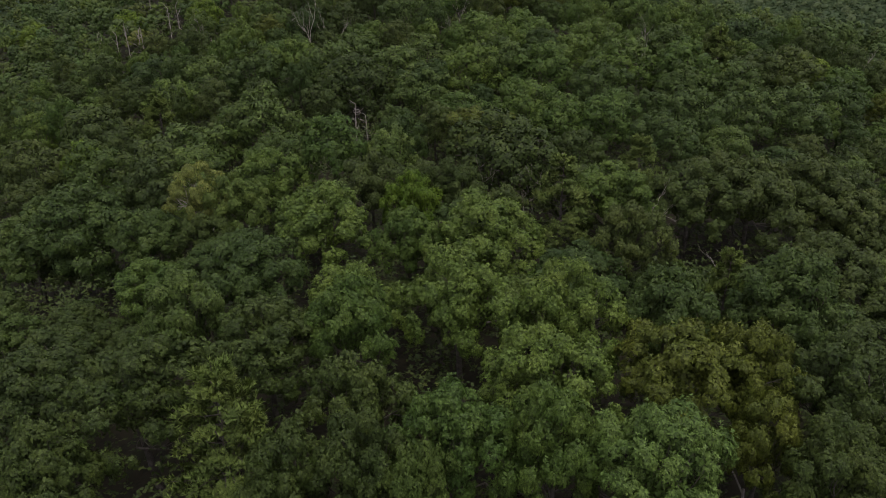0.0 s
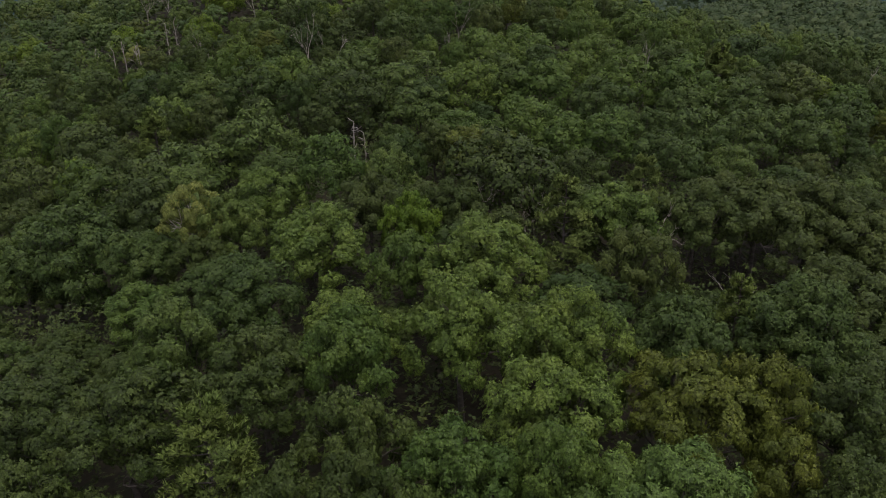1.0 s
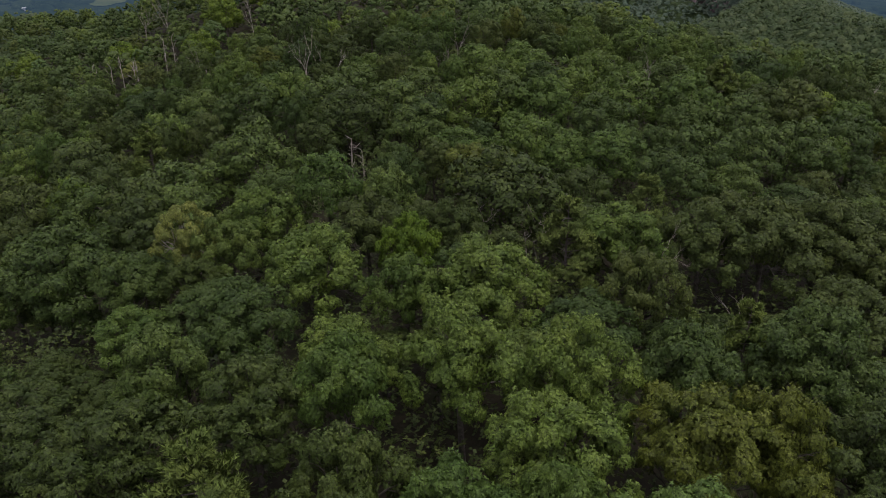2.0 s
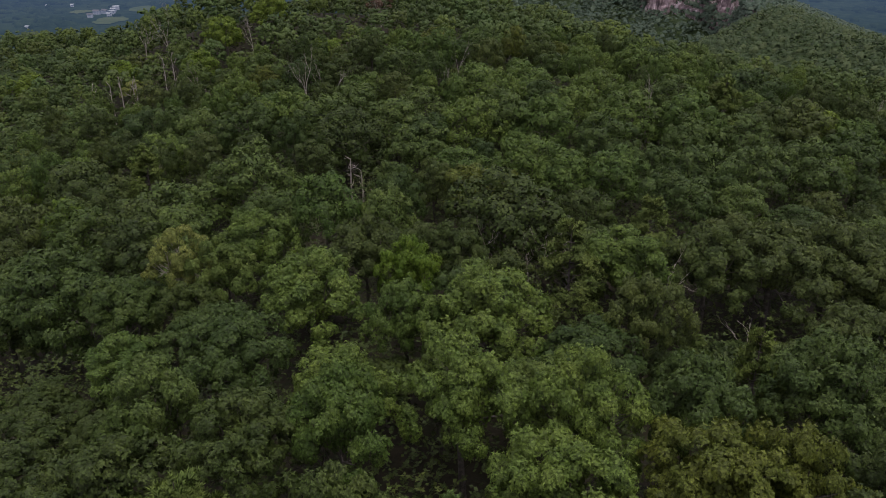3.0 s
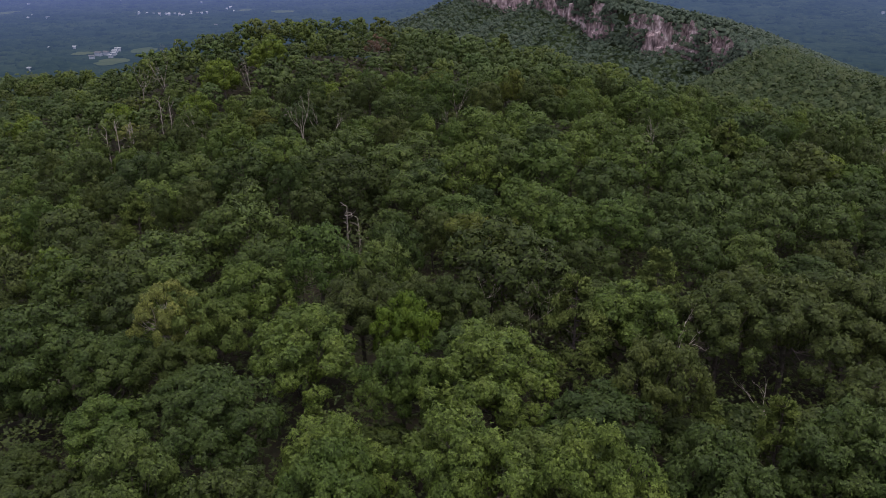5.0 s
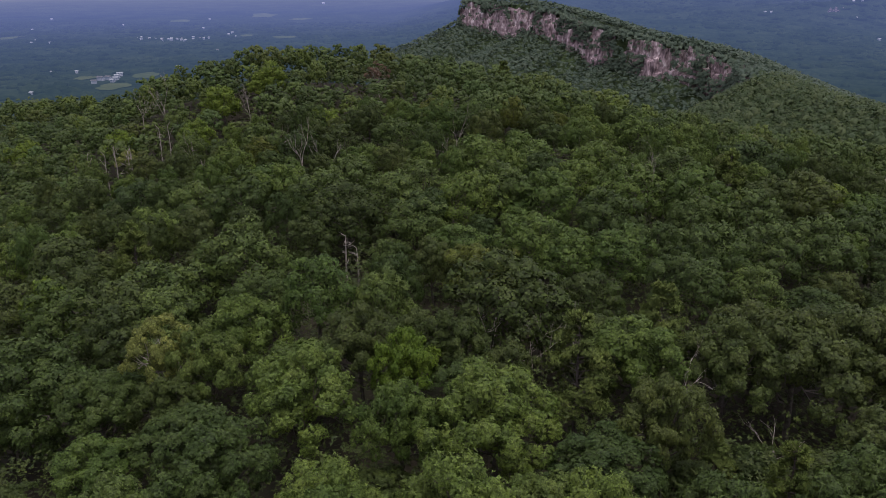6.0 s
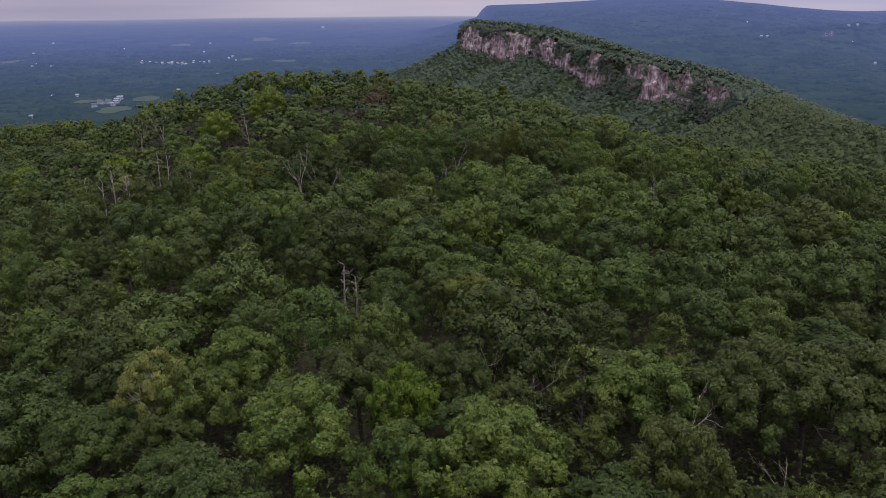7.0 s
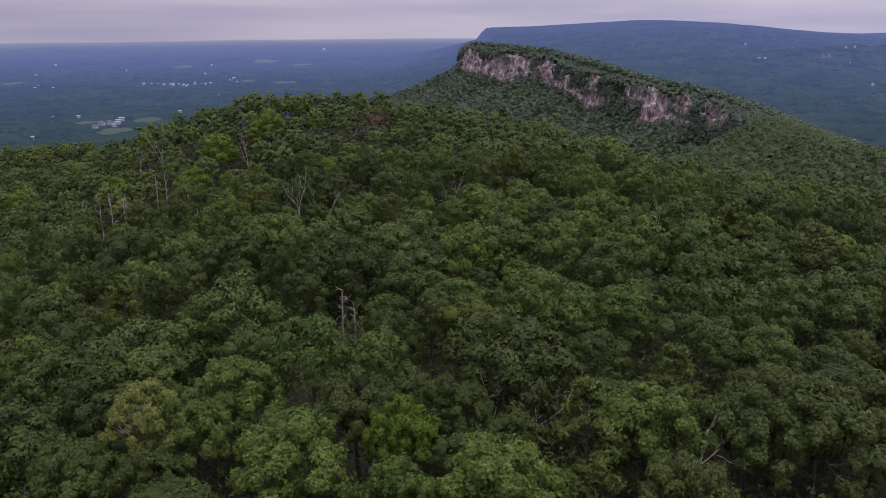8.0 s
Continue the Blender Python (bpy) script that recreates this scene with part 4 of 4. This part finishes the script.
def cliff_trees():
    """Trees rooted on ledges and in gullies of the rock face."""
    g = np.random.default_rng(8)
    places, feet = [], []
    for y in g.uniform(610, 1165, 3000):
        v = g.uniform(0.0, 1.0)
        w = v + 0.05 * math.sin(y / 5.0) + 0.04 * math.sin(y / 13.0) + g.normal() * 0.045
        bare_rock = any(p < y < q and lo - 0.10 < w < hi + 0.08 for p, q, lo, hi in BARE_ROCK)
        if not bare_rock or g.random() < 0.05:
            places.append((float(crest_x(y)) - 23 - 6 * v, y, g.uniform(1.3, 2.9)))
            feet.append(float(crest_z(y) - v * (cliff_drop(y) + 3)) - 5.0)
    # a close fringe of trees along the rim
    for y in g.uniform(600, 1150, 900):
        if not any(p < y < q and lo < 0.03 for p, q, lo, hi in BARE_ROCK):
            places.append((float(crest_x(y)) - g.uniform(11, 20), y, g.uniform(1.6, 3.0)))
            feet.append(float(crest_z(y)) - g.uniform(3.5, 7.0))
    woods("ledge_woods", "small dark trees on ledges of the cliff", places, FAR_T, HAZY_RIDGE_WOODS, g, 0.85, feet)


cliff_trees()


def outcrop(x, y, wide, tall, seed):
    """A weathered knob of bare rock on the far slope."""
    g = np.random.default_rng(seed)
    n, m = 22, 9
    u, v = np.meshgrid(np.linspace(-0.5, 0.5, n), np.linspace(0, 1, m), indexing="ij")
    top = np.interp(np.arange(n), np.arange(0, n + 4, 4), g.uniform(0.35, 1.0, len(np.arange(0, n + 4, 4)))) * (1 - (2 * np.abs(u[:, 0])) ** 4)
    X = x + u * wide
    Y = y + v * tall * 0.15 + g.uniform(-1.2, 1.2, u.shape)
    Z = land(x, y) - 2 + v * tall * top[:, None] + g.uniform(-0.5, 0.5, u.shape)
    i, j = np.meshgrid(np.arange(n - 1), np.arange(m - 1), indexing="ij")
    f = np.stack([i * m + j, (i + 1) * m + j, (i + 1) * m + j + 1, i * m + j + 1], -1).reshape(-1, 4)
    me = mesh_of("rock_outcrop", np.stack([X, Y, Z], -1).reshape(-1, 3), f, FAR_ROCK)
    tagged(new("rock_outcrop", me), "pale bare rock outcrop on the far wooded slope", "rock", kind="structure")


outcrop(818, 1688, 30, 15, 1)
outcrop(842, 1698, 14, 8, 2)

# ---- woods of the valley ----
clearings = []


def valley_woods():
    """Low domed clumps of far trees on the valley floor."""
    g = np.random.default_rng(19)
    n = 11000
    x, y = g.uniform(-1500, 1500, n), g.uniform(600, 2300, n)
    ok = in_view(x, y) & is_backdrop(x, y) & (np.hypot(x, y) > 770) & (g.random(n) < 0.25 + 0.75 * (waves(x, y, 60.0) > -0.1))
    for cx, cy, cr in clearings:
        ok &= (np.abs(x - cx) > cr) | (y > cy + cr) | (y < cy - cr - 22)
    x, y = x[ok], y[ok]
    n = len(x)
    wide, tall = g.uniform(5, 14, n), g.uniform(3, 7, n)
    a = np.arange(7) * 2 * np.pi / 7
    ring = np.stack([np.cos(a), np.sin(a)], 1)
    rows = [(1.0, 0.0), (0.92, 0.5), (0.55, 0.88)]
    local = np.concatenate([np.column_stack([ring * q, np.full(7, h)]) for q, h in rows] + [[[0, 0, 1.0]]])
    v = local[None] * np.stack([wide, wide, tall], 1)[:, None] * g.uniform(0.8, 1.2, (n, 22, 1)) + np.stack([x, y, land(x, y) - 1.0], 1)[:, None]
    tri = []
    for b in (0, 7):
        for i in range(7):
            k = (i + 1) % 7
            tri += [(b + i, b + k, b + 7 + k), (b + i, b + 7 + k, b + 7 + i)]
    tri += [(14 + i, 14 + (i + 1) % 7, 21) for i in range(7)]
    f = (np.array(tri)[None] + (np.arange(n) * 22)[:, None, None]).reshape(-1, 3)
    tagged(new("valley_woods", mesh_of("valley_woods", v.reshape(-1, 3), f, FAR_LAND, True)), "woods on the valley floor with blue haze painted as glow", "woods", kind="stuff")


# ---- houses in the valley ----
def gable(w, d, z0, rise):
    w, d = w / 2 + 0.5, d / 2 + 0.6
    v = [(-w, -d, z0), (w, -d, z0), (w, d, z0), (-w, d, z0), (-w, 0, z0 + rise), (w, 0, z0 + rise)]
    return np.array(v), np.array([(0, 1, 5, 4), (2, 3, 4, 5), (0, 4, 3, 3), (1, 2, 5, 5)])


def house(x, y, w, d, h, turn, roof=None):
    base = tagged(new("house"), "small white house with a pitched roof among valley trees", "house", "houses in the valley")
    part("wall", mesh_of("wall", *box_faces(w, d, h), PLASTER), base)
    v, f = gable(w, d, h, d * 0.32)
    me = bpy.data.meshes.new("roof")
    me.from_pydata([tuple(p) for p in v.tolist()], [], [(0, 1, 5, 4), (2, 3, 4, 5), (0, 4, 3), (1, 2, 5)])
    me.materials.append(roof or ROOFING)
    part("roof", me, base)
    clearings.append((x, y, w))
    base.matrix_basis = pose(x, y, float(land(x, y)), 0, 0, turn)


def field(x, y, w, d, turn):
    """A mown clearing with a winding edge."""
    clearings.append((x, y, max(w, d) * 0.5))
    g = np.random.default_rng(int(abs(x) + y))
    rings, turns = np.linspace(0, 1, 7)[1:], 36
    a = np.arange(turns) * 2 * np.pi / turns
    edge = 1 + sum(g.uniform(0.05, 0.22) / k**0.5 * np.sin(k * a + g.uniform(0, 6)) for k in (2, 3, 5, 8))
    px, py = (np.outer(rings, edge * np.cos(a)) * w * 0.52).ravel(), (np.outer(rings, edge * np.sin(a)) * d * 0.52).ravel()
    px, py = np.append(px, 0.0), np.append(py, 0.0)
    c, s = math.cos(radians(turn)), math.sin(radians(turn))
    X, Y = x + px * c - py * s, y + px * s + py * c
    i, j = np.meshgrid(np.arange(len(rings) - 1), np.arange(turns), indexing="ij")
    k = (j + 1) % turns
    f = np.stack([i * turns + j, (i + 1) * turns + j, (i + 1) * turns + k, i * turns + k], -1).reshape(-1, 4)
    me = bpy.data.meshes.new("meadow")
    hub = len(px) - 1
    me.from_pydata(np.stack([X, Y, land(X, Y) + 0.8], 1).tolist(), [], f.tolist() + [(hub, q, (q + 1) % turns) for q in range(turns)])
    me.materials.append(FIELD)
    tagged(new("meadow", me), "pale mown meadow between woods in the valley", "meadow", kind="structure")


# a farmstead with its sheds on a mown meadow, then the village and scattered houses
house(-470, 1038, 7, 4, 4.1, 20)
house(-473, 1066, 9, 5, 4.7, -15)
house(-464, 1071, 9, 5, 4.7, -24)
house(-450, 1050, 5, 4, 3.7, -13, PALE_ROOF)
house(-454, 1071, 7, 4, 3.8, -6, PALE_ROOF)
house(-465, 1112, 8, 4, 4.4, 18, PALE_ROOF)
house(-461, 1092, 7, 4, 3.8, -3, PALE_ROOF)
house(-848, 1615, 5, 4, 3.0, -25, PALE_ROOF)
house(-872, 1681, 5, 4, 3.0, -10, PALE_ROOF)
house(-1050, 2012, 5, 4, 3.0, 6, PALE_ROOF)
house(-811, 1620, 7, 4, 3.0, 18, PALE_ROOF)
house(-1195, 2412, 7, 4, 3.1, 13, PALE_ROOF)
house(-543, 1147, 4, 4, 3.0, 29, PALE_ROOF)
house(-575, 1140, 4, 4, 3.0, -19, PALE_ROOF)
house(-900, 2217, 4, 4, 3.0, 22, PALE_ROOF)
house(-669, 1712, 4, 4, 3.0, -27, PALE_ROOF)
house(-681, 1767, 4, 4, 3.0, 3, PALE_ROOF)
house(-639, 1704, 4, 4, 3.0, -14)
house(-627, 1708, 4, 4, 3.0, -18, PALE_ROOF)
house(-605, 1684, 4, 4, 3.0, 9)
house(-600, 1710, 4, 4, 3.0, -12, PALE_ROOF)
house(-598, 1723, 4, 4, 3.0, 3, PALE_ROOF)
house(-581, 1709, 4, 4, 3.0, -15, PALE_ROOF)
house(-552, 1669, 4, 4, 3.0, -21, PALE_ROOF)
house(-553, 1681, 4, 4, 3.0, 14, PALE_ROOF)
house(-563, 1764, 4, 4, 3.0, -5, PALE_ROOF)
house(-537, 1726, 4, 4, 3.0, 10)
house(-529, 1728, 4, 4, 3.0, 10, PALE_ROOF)
house(-523, 1745, 4, 4, 3.0, 26, PALE_ROOF)
house(-655, 1700, 5, 4, 3.2, 12, PALE_ROOF)
house(-646, 1724, 4, 4, 3.2, -9, PALE_ROOF)
house(-617, 1718, 5, 4, 3.2, 21)
house(-611, 1699, 4, 4, 3.0, -16, PALE_ROOF)
house(-590, 1698, 5, 4, 3.2, 4, PALE_ROOF)
house(-572, 1716, 4, 4, 3.2, -22)
house(-566, 1692, 5, 4, 3.0, 15, PALE_ROOF)
house(-544, 1702, 4, 4, 3.2, -3, PALE_ROOF)
house(-720, 2427, 5, 4, 3.1, -5, PALE_ROOF)
house(-426, 1470, 4, 4, 3.0, -17)
house(-644, 2109, 4, 4, 3.0, 7, PALE_ROOF)
house(-519, 1925, 6, 4, 3.0, 26, PALE_ROOF)
house(-515, 1876, 4, 4, 3.0, 28, PALE_ROOF)
house(-482, 1811, 4, 4, 3.0, 22, PALE_ROOF)
house(-519, 3396, 12, 7, 4.4, 10, PALE_ROOF)
house(-499, 932, 4, 4, 3.0, -8, PALE_ROOF)
house(-416, 1217, 4, 4, 3.0, -7, PALE_ROOF)
house(679, 1706, 4, 4, 3.0, -28, PALE_ROOF)
house(691, 1704, 4, 4, 3.0, -19, PALE_ROOF)
house(741, 1958, 4, 4, 3.0, -11, PALE_ROOF)
house(477, 899, 4, 4, 3.0, -10, PALE_ROOF)
house(782, 1432, 4, 4, 3.0, 4, PALE_ROOF)
field(-430, 1005, 40, 62, 0)
field(-503, 1086, 26, 38, 4)
field(-429, 1115, 32, 64, 9)
field(-985, 1773, 58, 78, 9)
field(-797, 2392, 62, 81, 6)
field(-607, 2656, 76, 238, 11)
field(-452, 2482, 64, 67, -5)
field(-366, 1788, 47, 80, 9)
field(-467, 1856, 27, 46, 10)

house(876, 1733, 5, 4, 3.0, 12, PALE_ROOF)
house(898, 1738, 4, 4, 3.0, -8, PALE_ROOF)
house(848, 1654, 5, 4, 3.0, 20, PALE_ROOF)


valley_woods()
